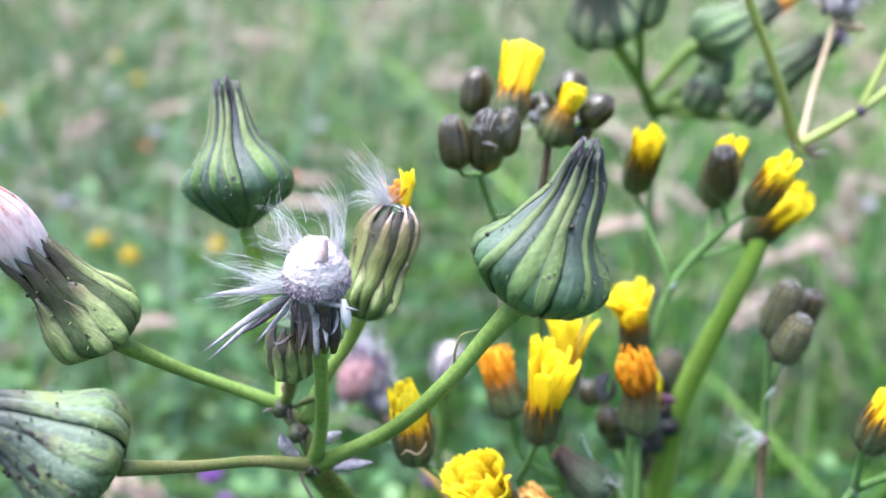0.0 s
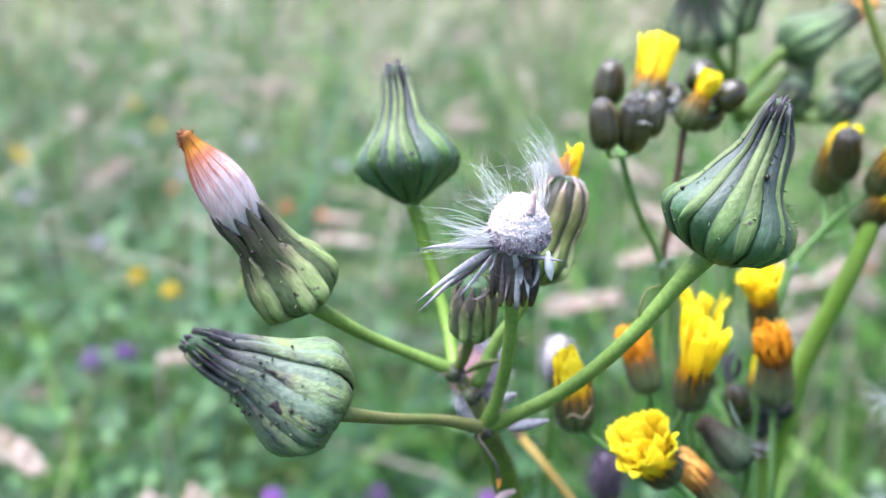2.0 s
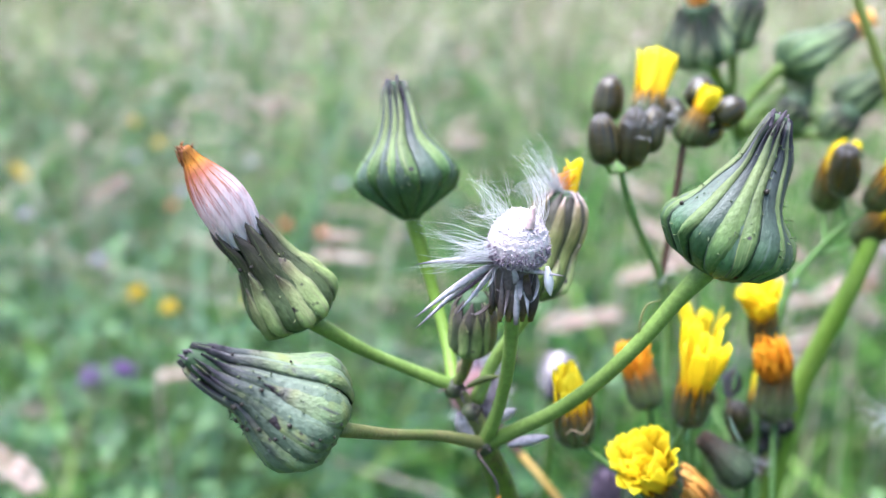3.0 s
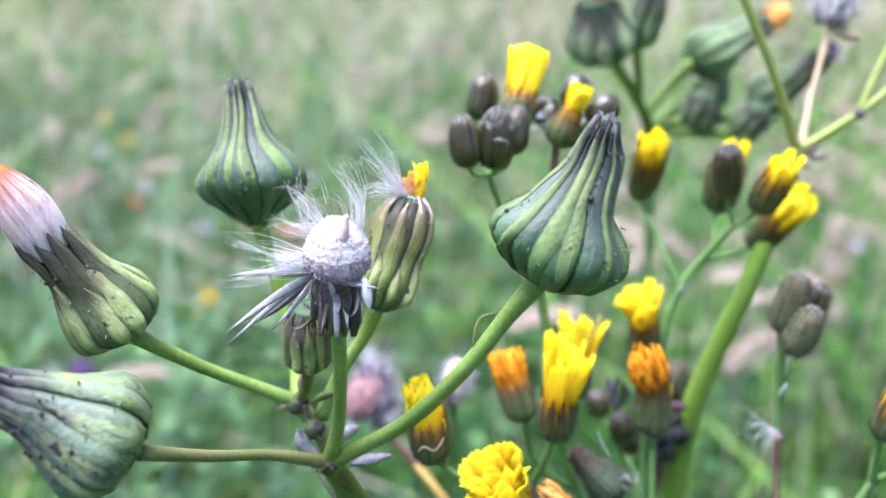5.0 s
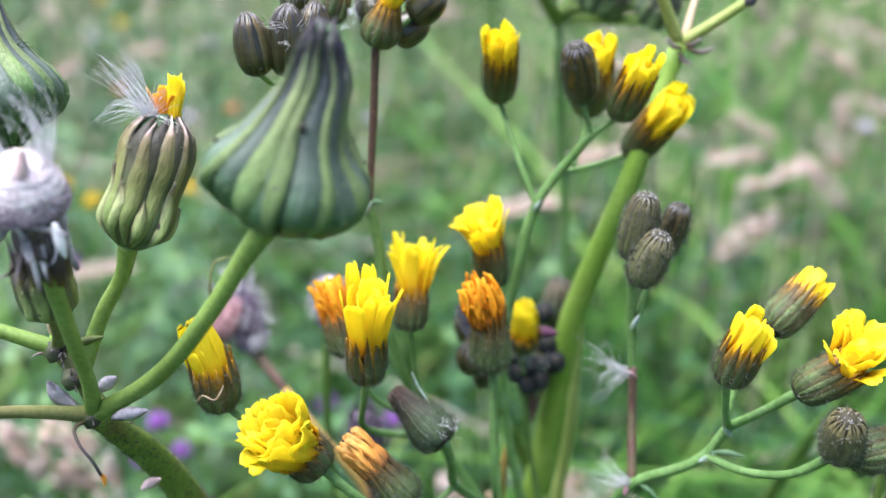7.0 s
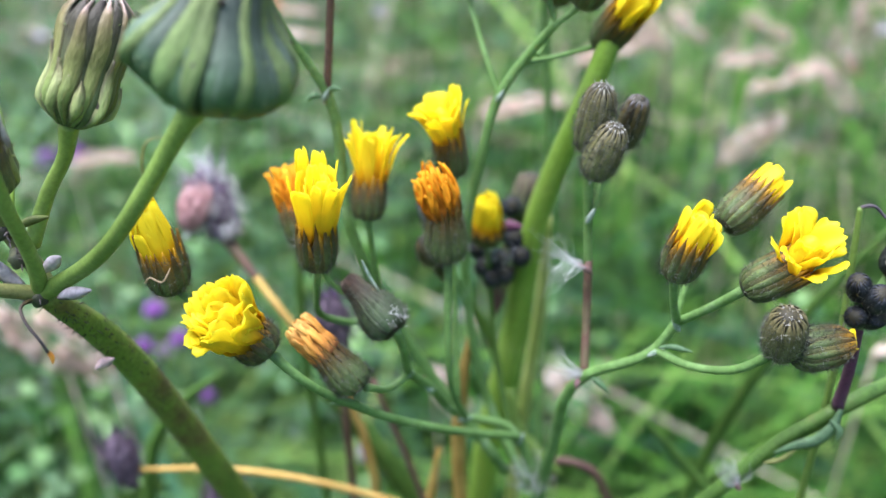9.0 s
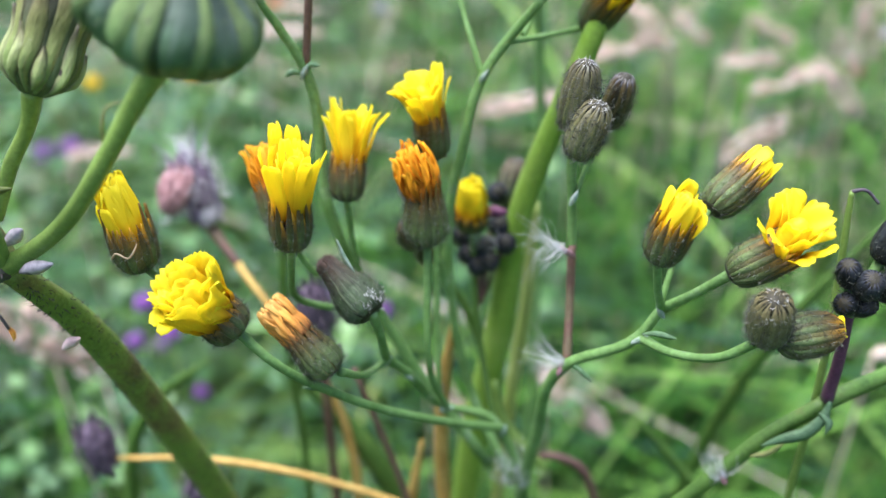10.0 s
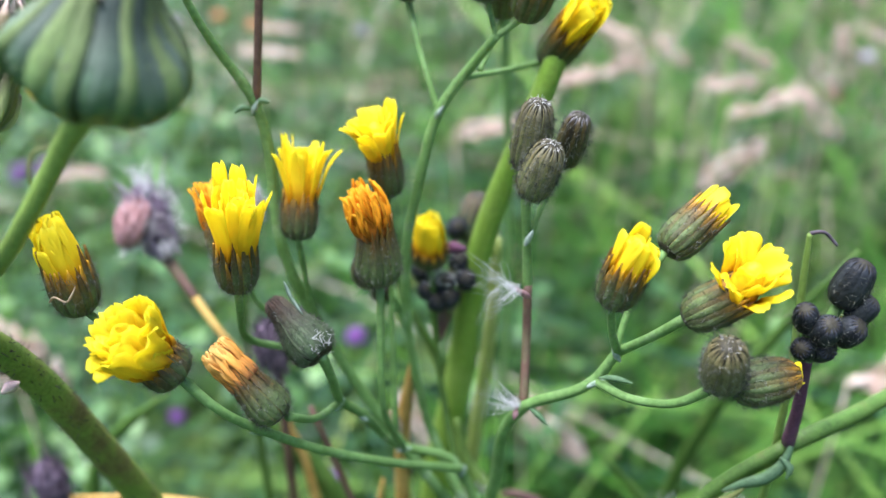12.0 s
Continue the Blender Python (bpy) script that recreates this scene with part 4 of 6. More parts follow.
def meadow_flower(name, places, bloom, material, label, category, count, radius, seed):
    """One flower with its stem, then copies at other places."""
    rnd = random.Random(seed)
    f = thing(name, (0, 0, 0), label, category, category + "s in the meadow")
    tube("stem", [(0, 0, 0, 0.7), (4, 3, 160, 0.7), (0, 0, 336, 0.6)], M_STEM, f, seg=6)
    bits = []
    for i in range(count):
        u, a = rnd.uniform(-0.5, 1), i * 2.399
        s = math.sqrt(1 - u * u)
        d = Vector((math.cos(a) * s, math.sin(a) * s, u * 0.9))
        e, w = d.orthogonal().normalized(), radius * 0.22
        t = d.cross(e)
        rings = [[Vector((0, 0, 0.336)) + d * radius * k + (e * math.cos(b) + t * math.sin(b)) * w * q for b in (0, 2.1, 4.2)] for k, q in ((0.2, 0.5), (0.7, 1), (1.1, 0.35))]
        bits.append(loft_data(rings, [0, 0.5, 1]))
    part(bloom, merge(bloom, bits), material, f)
    for i, (x, y, z) in enumerate(places):
        m = Matrix.Translation((x * 0.001, y * 0.001, (z - 336) * 0.001)) @ Matrix.Rotation(i * 1.3, 4, "Z")
        if i == 0:
            f.matrix_basis = m
        else:
            copy_thing(f, m)


meadow_flower("purple_clover", [(-90, 300, 289), (-115, 335, 244), (-94, 325, 257), (-125, 375, 210), (-118, 397, 165), (-24, 330, 197), (-12, 330, 270)],
              "bloom", M_PURPLE, "small purple clover flower on a green stem", "clover flower", 60, 0.0037, 11)
meadow_flower("purple_clover", [(-252, 537, 221), (-233, 535, 226), (-76, 500, 154)], "bloom", M_PURPLE, "larger purple clover flower low in the grass", "clover flower", 60, 0.0072, 15)
meadow_flower("yellow_meadow_flower", [(-292, 818, 300), (-199, 483, 300), (-176, 464, 300), (-363, 714, 300), (-149, 527, 280), (-340, 900, 300), (-380, 740, 298)],
              "bloom", M_GOLD, "small yellow flower among the grass", "yellow flower", 40, 0.0040, 12)
meadow_flower("coral_meadow_flower", [(-142, 602, 300), (-117, 589, 300), (-228, 642, 300), (205, 540, 290)], "bloom", M_CORAL, "small coral pink flower among the grass", "coral flower", 36, 0.0038, 13)
meadow_flower("white_meadow_flower", [(226, 569, 300), (-225, 660, 304), (-170, 600, 296), (-250, 560, 290), (-330, 640, 292), (-120, 700, 300), (-300, 780, 298), (-60, 620, 288), (-200, 760, 300)], "bloom", M_CHALK, "small off-white flower head among the grass", "white flower", 40, 0.0040, 14)

# ---- the front weed: a sow-thistle with ribbed green seed heads ----
sow = thing("sow_thistle", (8, 190, 0), "tall sow-thistle with striped green seed heads on smooth stems", "weed")
J1, J2 = (-14.2, 114.4, 428.8), (-18.6, 117.5, 436.0)
STEM_ROWS = [(8, 190, 0, 2.8), (4, 175, 200, 2.4), (-1, 152, 330, 2.5), (-5.2, 139, 371.5, 2.4), (-8, 131, 394, 2.25), (-11.6, 121, 418, 1.95), (*J1, 1.4)]
tube("stem", STEM_ROWS, M_STEM_FOOT, sow, "thick green main stem with brown streaks", 16, 6, 0.04, 9)
rnd = random.Random(19)
upper, hairs = spline(STEM_ROWS, 30)[80:], []
for i in range(520):
    x, y, z, q = upper[rnd.randrange(len(upper) - 4)]
    out = Vector((math.cos(i * 2.399), math.sin(i * 2.399), 0.3 * math.sin(i * 2.399))).normalized()
    hairs.append(hair_data(mm((x, y, z)) + out * q * 0.00097, (out + Vector((0, 0, rnd.uniform(-0.3, 0.5)))).normalized(), 0.0007 * rnd.uniform(0.4, 1.3), 0.0001, rnd, 0.9))
part("bristles", merge("bristles", hairs), M_SPECK, sow, None, "short dark gland hairs on the stem", "stuff")
tube("branch", [(-13.6, 115.2, 428, 1.29), (-15.6, 116.4, 432, 1.12), (*J2, 1.03)], M_STEM_TAN, sow, "short brownish stem")
rnd = random.Random(55)
for c, n in ((J1, 9), (J2, 7), ((-16.2, 115.6, 433.4), 4)):
    knot = part("node", mesh_of("node", *tube_data([(c[0] - 1.2, c[1] - 0.2, c[2] - 0.5, 0.5), (c[0] - 0.4, c[1] - 0.5, c[2] - 0.2, 1.25), (c[0] + 0.5, c[1] - 0.5, c[2] + 0.2, 1.2), (c[0] + 1.3, c[1] - 0.2, c[2] + 0.5, 0.5)], 12, 5, 0.12, 6)), M_MURK, sow, None, "brown knotted joint")
    bits = [hair_data(mm(c) + Vector((rnd.uniform(-1.2, 1.2), -1.0, rnd.uniform(-0.8, 0.8))) * 0.001, Vector((rnd.uniform(-1, 1), -0.6, rnd.uniform(-0.8, 0.8))).normalized(), 0.0016, 0.00028, rnd, 1.2) for _ in range(n)]
    part("scales", merge("scales", bits), M_DRY_BROWN, knot, None, "tiny dried scales", "stuff")
tube("branch", [(*J1, 1.29), (-11.2, 113.4, 431, 1.07), (-3.2, 110, 437.8, 0.99), (4.8, 107, 447.8, 0.99), (9.6, 106.4, 454.8, 1.07), (12.4, 106.2, 458.4, 1.38)], M_STEM, sow, "", 14, 7)
tube("branch", [(*J1, 1.03), (-20, 108, 433.6, 0.73), (-25.7, 100.0, 438.2, 0.73), (-31.2, 92.4, 443.1, 0.95)], M_STEM_TAN, sow, "brownish green side stem")
tube("branch", [(*J2, 1.03), (-24, 116.5, 438.8, 0.86), (-30, 114.5, 442.4, 0.86), (-37.3, 110.2, 449, 1.12)], M_STEM, sow)
tube("branch", [(*J2, 1.03), (-19.6, 122, 439.3, 0.86), (-22.4, 128, 447.5, 0.86), (-25.2, 130, 456.6, 1.12)], M_STEM_PALE, sow)
tube("branch", [(*J1, 1.12), (-12.6, 111.8, 435, 0.90), (-11.3, 107.5, 445, 0.86), (-11, 105.6, 453, 0.95)], M_STEM, sow)
tube("branch", [(-15.5, 117, 434, 1.03), (-12.6, 118.6, 440.5, 0.9), (-9.4, 118.8, 445.6, 0.9), (-7.9, 118.5, 449.7, 1.2)], M_STEM, sow)
tube("branch", [(*J2, 0.86), (-17.2, 116, 439, 0.77), (-16.4, 114.4, 443, 0.86)], M_STEM_OLD, sow)

sow_head(sow, (-25.2, 130.2, 456.8), (-28.0, 135.0, 475.9), 14.4, PEAR, 1, 12, "pear-shaped green seed head with dark stripes", 0.3, 1.0, bristles=120, start=0.17, short=0.25, amp=0.08)
sow_head(sow, (-31.8, 92.2, 443.4), (-46.3, 86.8, 454.9), 12.8, CONE, 2, 12, "conical green seed head with dark specks, nodding sideways", 0.5, 0.9, bristles=110, specks=44, amp=0.09, pale=M_WORN, dark=M_ASH, wide=1.3, ridge=0.8)
d_head = sow_head(sow, (13.0, 105.8, 458.2), (19.5, 106.4, 477.4), 14.5, URN, 3, 12, "fat striped green seed head with a drawn-out tip", 0.1, 1.0, short=0.16, wide=1.0, bristles=170, specks=5, amp=0.12)[0]
head, m, L, R = sow_head(sow, (-37.4, 110.0, 449.0), (-45.6, 106.0, 464.2), 10.2, FUNNEL, 4, 10, "funnel-shaped green head with a white plume coming out", 0.2, 0.80, False, 60, 4, 0.12, M_DULL, M_MOSS, ridge=1.5, wide=0.95, short=0.26)
E_HEAD, E_AXIS, E_LONG, E_WIDE = sow_head(sow, (-7.8, 118.4, 449.2), (-3.4, 125.4, 462.8), 8.0, FLASK, 5, 11, "barrel-shaped olive head with a few orange florets", 0.2, 1.2, False, 30, 0, 0.07, M_RIB, M_MOSS, ridge=1.4, wide=1.1)
sow_head(sow, (-16.3, 114.3, 442.8), (-15.8, 112.2, 452.0), 6.0, BARREL, 6, 9, "small olive green head behind the bare one", 0.0, 1.0, True, 14, 0, 0.05, M_DULL, M_MURK)


def blotch(parent, at, size):
    c = mm(at)
    rings = [[c + Vector((math.cos(t) * size * w, z * size * 0.5, math.sin(t) * size * w)) for t in (k * 0.7 for k in range(9))] for z, w in ((-1, 0.3), (-0.5, 0.9), (0.5, 0.9), (1, 0.3))]
    part("blotch", loft("blotch", rings, [k / 8 for k in range(9)]), M_BLOTCH, parent, None, "rust-brown blotch")


for at, size in (((10.9, 100.3, 465.2), 0.00036), ((16.9, 101.0, 466.2), 0.00024), ((14.6, 101.0, 459.6), 0.0004)):
    blotch(d_head, at, size)


def strand(pts, thick, thin=0.25):
    """One hair along a row of points."""
    rings, k = [], len(pts) - 1
    for i, c in enumerate(pts):
        e = (pts[min(i + 1, k)] - pts[max(0, i - 1)]).normalized()
        a = e.orthogonal().normalized()
        b = e.cross(a)
        r = thick * (1 - (1 - thin) * i / k)
        rings.append([c + (a * math.cos(t) + b * math.sin(t)) * r for t in (0, 2.1, 4.2)])
    return loft_data(rings, [0, 0.5, 1])


def plume(parent):
    """The wedge of white pappus hairs drawn together, with its rusty withered florets at the tip."""
    rows = [(-44.2, 106.6, 461.2, 2.6), (-45.6, 106.0, 464.6, 3.15), (-47.1, 105.5, 467.4, 3.05), (-48.5, 105.1, 469.8, 2.2), (-49.5, 104.9, 471.6, 1.25), (-50.3, 104.6, 473.2, 0.75)]
    part("plume", mesh_of("plume", *tube_data([(x, y, z, r * 0.975) for x, y, z, r in rows], 28, 6, 0.04, 14)), M_PLUME, parent, None, "white pappus drawn out to a rusty tip")
    rnd = random.Random(8)
    S, bits = spline(rows, 4), []
    way = (mm(rows[-1][:3]) - mm(rows[0][:3])).normalized()
    a0 = way.orthogonal().normalized()
    b0 = way.cross(a0)
    for i in range(120):
        a, out = i * 2.399, rnd.uniform(0.97, 1.0)
        k = rnd.randrange(max(8, len(S) - 9), len(S))
        sway = rnd.uniform(-0.25, 0.25)
        bits.append(strand([mm(q[:3]) + (a0 * math.cos(a + sway * j / k) + b0 * math.sin(a + sway * j / k)) * q[3] * 0.001 * out for j, q in enumerate(S[:k])], 0.00004, 0.6))
    part("hair", merge("hair", bits), M_PLUME, parent, None, "fine white and rusty pappus hairs", "stuff")
    bits = [hair_data(mm((-50.0, 104.7, 472.4)) + Vector((rnd.uniform(-1, 1), rnd.uniform(-1, 1), rnd.uniform(-2, 0.6))) * 0.0007, Vector((-0.35 + rnd.uniform(-0.12, 0.12), -0.05, 1)).normalized(), 0.0013, 0.00024, rnd, 0.9, 5) for _ in range(30)]
    part("withered_tip", merge("withered_tip", bits), M_RUST_TIP, parent, None, "rusty brown withered florets", "stuff")


plume(head)


def florets(parent, at, up, count, length, width, mat, seed, spread=0.0012, flare=0.35):
    rnd = random.Random(seed)
    m = axis(at, tuple(Vector(at) + Vector(up) * 10))
    for i in range(count):
        me = petal_mesh("petal", length * 0.001 * rnd.uniform(0.7, 1.1), width * 0.001, flare * rnd.uniform(-0.3, 1.2), rnd.uniform(-0.2, 0.6), rnd, 0.15)
        a = i * 2.399
        part("petal", me, mat, parent, m @ Matrix.Rotation(a, 4, "Z") @ Matrix.Translation((spread * rnd.uniform(0.2, 1), 0, 0)))


florets(E_HEAD, (-3.9, 124.6, 461.0), (0.05, 0.3, 1), 9, 4.6, 1.0, M_ORANGE, 21, 0.0012, 0.45)
florets(E_HEAD, (-3.1, 124.6, 461.0), (0.2, 0.3, 1), 7, 5.8, 1.5, M_YELLOW, 22, 0.0009, 0.12)


def scrap(name, pts, width, mat, parent, label=""):
    """A small withered leaf or bract between two or three points."""
    S = spline(pts, 5)
    n = len(S)
    rings = []
    for i, s in enumerate(S):
        d = Vector(S[min(i + 1, n - 1)] - S[max(0, i - 1)]).normalized()
        a = d.cross(Vector((0.2, -1, 0.3))).normalized()
        b = d.cross(a)
        w = width * math.sin(0.35 + 2.6 * i / (n - 1))
        rings.append([mm(Vector(s) + a * w * u + b * (abs(u) * w * 0.45 + t)) for u, t in ((-1, 0), (-0.5, -0.1), (0, -0.15), (0.5, -0.1), (1, 0), (0.5, 0.1), (0, 0.12), (-0.5, 0.1))])
    return part(name, loft(name, rings, [0, 0.25, 0.5, 0.75, 1, 0.75, 0.5, 0.25]), mat, parent, None, label)


def wisp(parent, at, up, clumps, per, length, seed, spread, wave, root, label="white pappus hairs", thick=0.000034, bend=(0, 0, 0)):
    """Fine white hairs that hang together in wavy clumps."""
    rnd = random.Random(seed)
    bits = []
    for _ in range(clumps):
        jitter = lambda k: Vector((rnd.uniform(-k, k), rnd.uniform(-k, k), rnd.uniform(-k, k)))
        q, d, ph = mm(at) + jitter(root), (Vector(up).normalized() + jitter(spread)).normalized(), rnd.uniform(0, 6)
        swing, turn, reach = jitter(wave), jitter(wave * 1.2), length * 0.001 * rnd.uniform(0.6, 1.1)
        path = [q]
        for i in range(9):
            d = (d + turn / 5 + Vector(bend) / 9 + swing * math.sin(ph + i * 0.8)).normalized()
            q = q + d * reach / 9
            path.append(q)
        for _ in range(per):
            o, end = jitter(0.00055), rnd.randrange(6, 11)
            drift = jitter(0.0009)
            bits.append(strand([p + o * math.sin(0.5 + 2.3 * i / 9) + drift * (i / 9) ** 2 for i, p in enumerate(path[:end])], thick))
    return part("hair_tuft", merge("hair_tuft", bits), M_HAIR, parent, None, label, "stuff")


def tuft(name, at, up, count, length, seed, parent=None, spread=0.7, curl=0.8, thick=0.00005, label="", root=0.0004, wave=0.0, steps=6):
    """A tuft of fine white hairs."""
    rnd = random.Random(seed)
    bits = []
    for _ in range(count):
        d = (Vector(up).normalized() + Vector((rnd.uniform(-1, 1), rnd.uniform(-1, 1), rnd.uniform(-1, 1))) * spread).normalized()
        bits.append(hair_data(mm(at) + Vector((rnd.uniform(-1, 1), rnd.uniform(-1, 1), rnd.uniform(-1, 1))) * root, d, length * 0.001 * rnd.uniform(0.5, 1.1), thick, rnd, curl, steps, wave))
    return part(name, merge(name, bits), M_HAIR, parent, None, label, "stuff")


wisp(E_HEAD, (-4.6, 123.8, 462.6), (-0.25, -0.1, 1), 9, 6, 11.5, 31, 0.12, 0.14, 0.0005, "wisp of white pappus hairs", bend=(-0.75, 0, 0.1))
wisp(E_HEAD, (-5.0, 123.6, 463.2), (-0.7, -0.1, 0.6), 7, 5, 7.0, 38, 0.3, 0.25, 0.0007, "drooping white pappus hairs", 0.000026, (-0.8, 0, -1.6))
wisp(E_HEAD, (-4.6, 123.8, 462.2), (0.1, -0.1, 1), 6, 6, 6.5, 35, 0.3, 0.4, 0.0006, "curled white pappus hairs", 0.000028, (0.6, 0, -0.8))
rnd = random.Random(55)
for i in range(9):
    me = bract_mesh("outer_bract", FLASK, E_LONG, E_WIDE * 1.04, rnd.uniform(0.16, 0.26), rnd.uniform(0.02, 0.06), rnd.uniform(0.32, 0.6), 0.05 * E_WIDE, 0.09 * E_WIDE, rnd, rnd.uniform(-0.2, 0.2), i * 0.7 + rnd.uniform(-0.15, 0.15), 5, 0.07 * E_WIDE, 0.6, 1.1)
    part("bract", me, M_DULL, E_HEAD, E_AXIS)


def bare_head():
    """The emptied head: a white domed receptacle over a ruff of dried bracts, with pappus hairs left on it."""
    base, top = (-11.0, 105.4, 452.4), (-10.4, 103.6, 466.6)
    m = axis(base, top)
    rnd = random.Random(17)
    cup = smooth_profile([(0, 0.25), (0.1, 0.62), (0.4, 0.66), (0.6, 0.6), (0.66, 0.5)])
    L = 0.0143
    head = part("bare_head", lathe("bare_head", cup, L, 0.0036, 18, 1.0), M_DRY_BROWN, sow, m, "emptied white seed head with dried lavender bracts")
    dome = smooth_profile([(0.52, 0.55), (0.55, 0.86), (0.62, 1.0), (0.74, 0.97), (0.86, 0.78), (0.95, 0.46), (1.0, 0.06)])
    part("receptacle", lathe("receptacle", dome, L, 0.0036, 32, 1.0, 0.05, rnd), M_DISC, head, m, "white domed receptacle")
    bits = []
    for i in range(900):
        u = rnd.uniform(0.0, 0.46) * rnd.uniform(0.6, 1)
        a = rnd.uniform(0, 6.2832)
        v = 0.54 + 0.44 * u
        r = 0.0037 * curve(dome, v)
        p = Vector((math.cos(a) * r, math.sin(a) * r, v * L))
        d = Vector((math.cos(a), math.sin(a), (u - 0.35) * 2)).normalized()
        bits.append(hair_data(p, d, 0.00024 * rnd.uniform(0.6, 1.6), 0.00015, rnd, 0.5, 1))
    part("grain", merge("grain", bits), M_GRAIN, head, m, "mauve and white grainy studs", "stuff")
    nubs = []
    for i in range(420):
        v = 0.62 + 0.38 * rnd.random() ** 0.8
        a = rnd.uniform(0, 6.2832)
        r = 0.00368 * curve(dome, v)
        nubs.append(hair_data(Vector((math.cos(a) * r, math.sin(a) * r, v * L)), Vector((math.cos(a), math.sin(a), 0.6)).normalized(), 0.00022 * rnd.uniform(0.4, 1.6), 0.00009, rnd, 0.8, 2))
    part("grain", merge("grain", nubs), M_DISC, head, m, "fine whitish studs", "stuff")
    # dried bracts: some stand down along the cup, some are thrown out sideways
    for i in range(17):
        a = i * 2 * math.pi / 17
        me = lance_mesh("dried_bract", 0.0082 * rnd.uniform(0.7, 1.1), 0.0013 * rnd.uniform(0.7, 1.2), rnd.uniform(-0.12, 0.1), rnd.uniform(-0.35, 0.3), rnd)
        part("dried_bract", me, M_DRY if i % 3 == 1 else M_DRY_BROWN, head, m @ Matrix.Rotation(a, 4, "Z") @ Matrix.Translation((0.0024 + 0.0006 * (i % 2), 0, 0.0002)) @ Matrix.Rotation(rnd.uniform(-0.7, 0.7), 4, "Z"))
    for up, length, dry in (((-1, -0.30, -0.62), 13.5, M_DRY), ((-1, -0.48, -0.50), 12.5, M_DRY), ((-1, -0.35, 0.02), 10.5, M_DRY), ((-1, 0.1, -0.95), 11, M_DUSKY), ((-0.85, -0.2, -1), 9, M_DRY),
                            ((0.95, -0.42, -0.1), 7.5, M_DRY), ((0.25, -0.4, -1), 7, M_DRY), ((-0.15, -0.35, -1), 7, M_DRY_BROWN)):
        me = lance_mesh("dried_bract", length * 0.001, 0.0010 * rnd.uniform(0.8, 1.15), rnd.uniform(-0.12, 0.12), rnd.uniform(-0.4, 0.4), rnd)
        d = Vector(up).normalized()
        c = mm((-10.9, 104.6, 460.0))
        z = d
        x = (Vector((0, -1, 0.3)) - z * z.dot(Vector((0, -1, 0.3)))).normalized()
        f = Matrix((x, z.cross(x), z)).transposed().to_4x4()
        start = 0.0022 if up[0] < 0.9 else -0.0014
        part("dried_bract", me, dry, head, Matrix.Translation(c + Vector((d.x, d.y - (0.9 if up[0] > 0.9 else 0), 0)) * start + (Vector((0, -0.0033, 0)) if up[0] > 0.9 else Vector((0, 0, 0)))) @ f @ Matrix.Rotation(rnd.uniform(-0.6, 0.6), 4, "Z"), "silvery lavender dried bract")
    scrap("dried_bract", [(-7.2, 101.6, 460.2), (-6.9, 101.2, 458.2), (-6.7, 101.4, 456.6)], 0.6, M_HAIR, head, "whitish papery bract")
    for i in range(16):
        a, v = i * 2.399, rnd.uniform(0.1, 0.55)
        me = lance_mesh("dried_bract", 0.001 * rnd.uniform(2.6, 4.6), 0.0012 * rnd.uniform(0.6, 1.2), rnd.uniform(-0.4, 0.8), rnd.uniform(-1.4, 1.4), rnd)
        part("dried_bract", me, (M_DRY, M_DRY_BROWN, M_DRY)[i % 3], head, m @ Matrix.Rotation(a, 4, "Z") @ Matrix.Translation((0.0026, 0, v * L)) @ Matrix.Rotation(rnd.choice((rnd.uniform(2.4, 3.0), rnd.uniform(-0.2, 0.3))), 4, "Y") @ Matrix.Rotation(rnd.uniform(-1.2, 1.2), 4, "Z"))
    wisp(head, (-13.0, 103.4, 461.6), (-1, -0.15, 0.03), 20, 6, 11.0, 32, 0.3, 0.13, 0.0014, thick=0.000028)
    wisp(head, (-12.4, 104.3, 464.6), (-0.8, 0.1, 0.55), 10, 5, 8.5, 33, 0.45, 0.36, 0.0016, thick=0.000026)
    wisp(head, (-8.2, 104.6, 464.8), (0.35, 0.2, 1), 7, 6, 9.5, 34, 0.14, 0.16, 0.0008, thick=0.00003, bend=(-1.5, 0, 0.2))
    wisp(head, (-11.0, 104.4, 466.0), (0.3, 0.2, 1), 8, 3, 8.5, 39, 0.4, 0.3, 0.002, thick=0.000024, bend=(-2.2, 0, -0.6))
    part("seed", mesh_of("seed", *tube_data([(-9.6, 102.0, 464.8, 0.75), (-9.3, 102.0, 466.0, 0.6), (-9.0, 102.0, 467.4, 0.2)], 8)), M_SEED, head, None, "pink pointed seed")


bare_head()


scrap("leaflet", [(-11.0, 112.2, 429.8), (-8.4, 110.8, 431.4), (-5.6, 110.2, 432.6)], 0.85, M_LILAC, sow, "withered lilac leaflet with a dark tip")
scrap("leaflet", [(-15.6, 113.4, 430.2), (-17.2, 112.6, 432.4), (-17.8, 112.4, 434.8)], 1.0, M_LILAC, sow, "whitish dried leaflet")
scrap("leaflet", [(-13.2, 114.0, 432.2), (-11.4, 113.4, 433.8), (-10.0, 113.2, 435.0)], 0.85, M_LILAC, sow, "whitish dried leaflet")
scrap("leaflet", [(-17.0, 116.4, 436.4), (-14.6, 116.6, 437.6), (-12.2, 116.8, 438.2)], 0.55, M_STEM_OLD, sow, "brownish leaflet")
scrap("leaflet", [(-17.6, 117.0, 437.0), (-17.4, 115.4, 440.0), (-16.6, 114.6, 442.4)], 0.8, M_BLUSH, sow, "pale dried leaflet on the side stem")
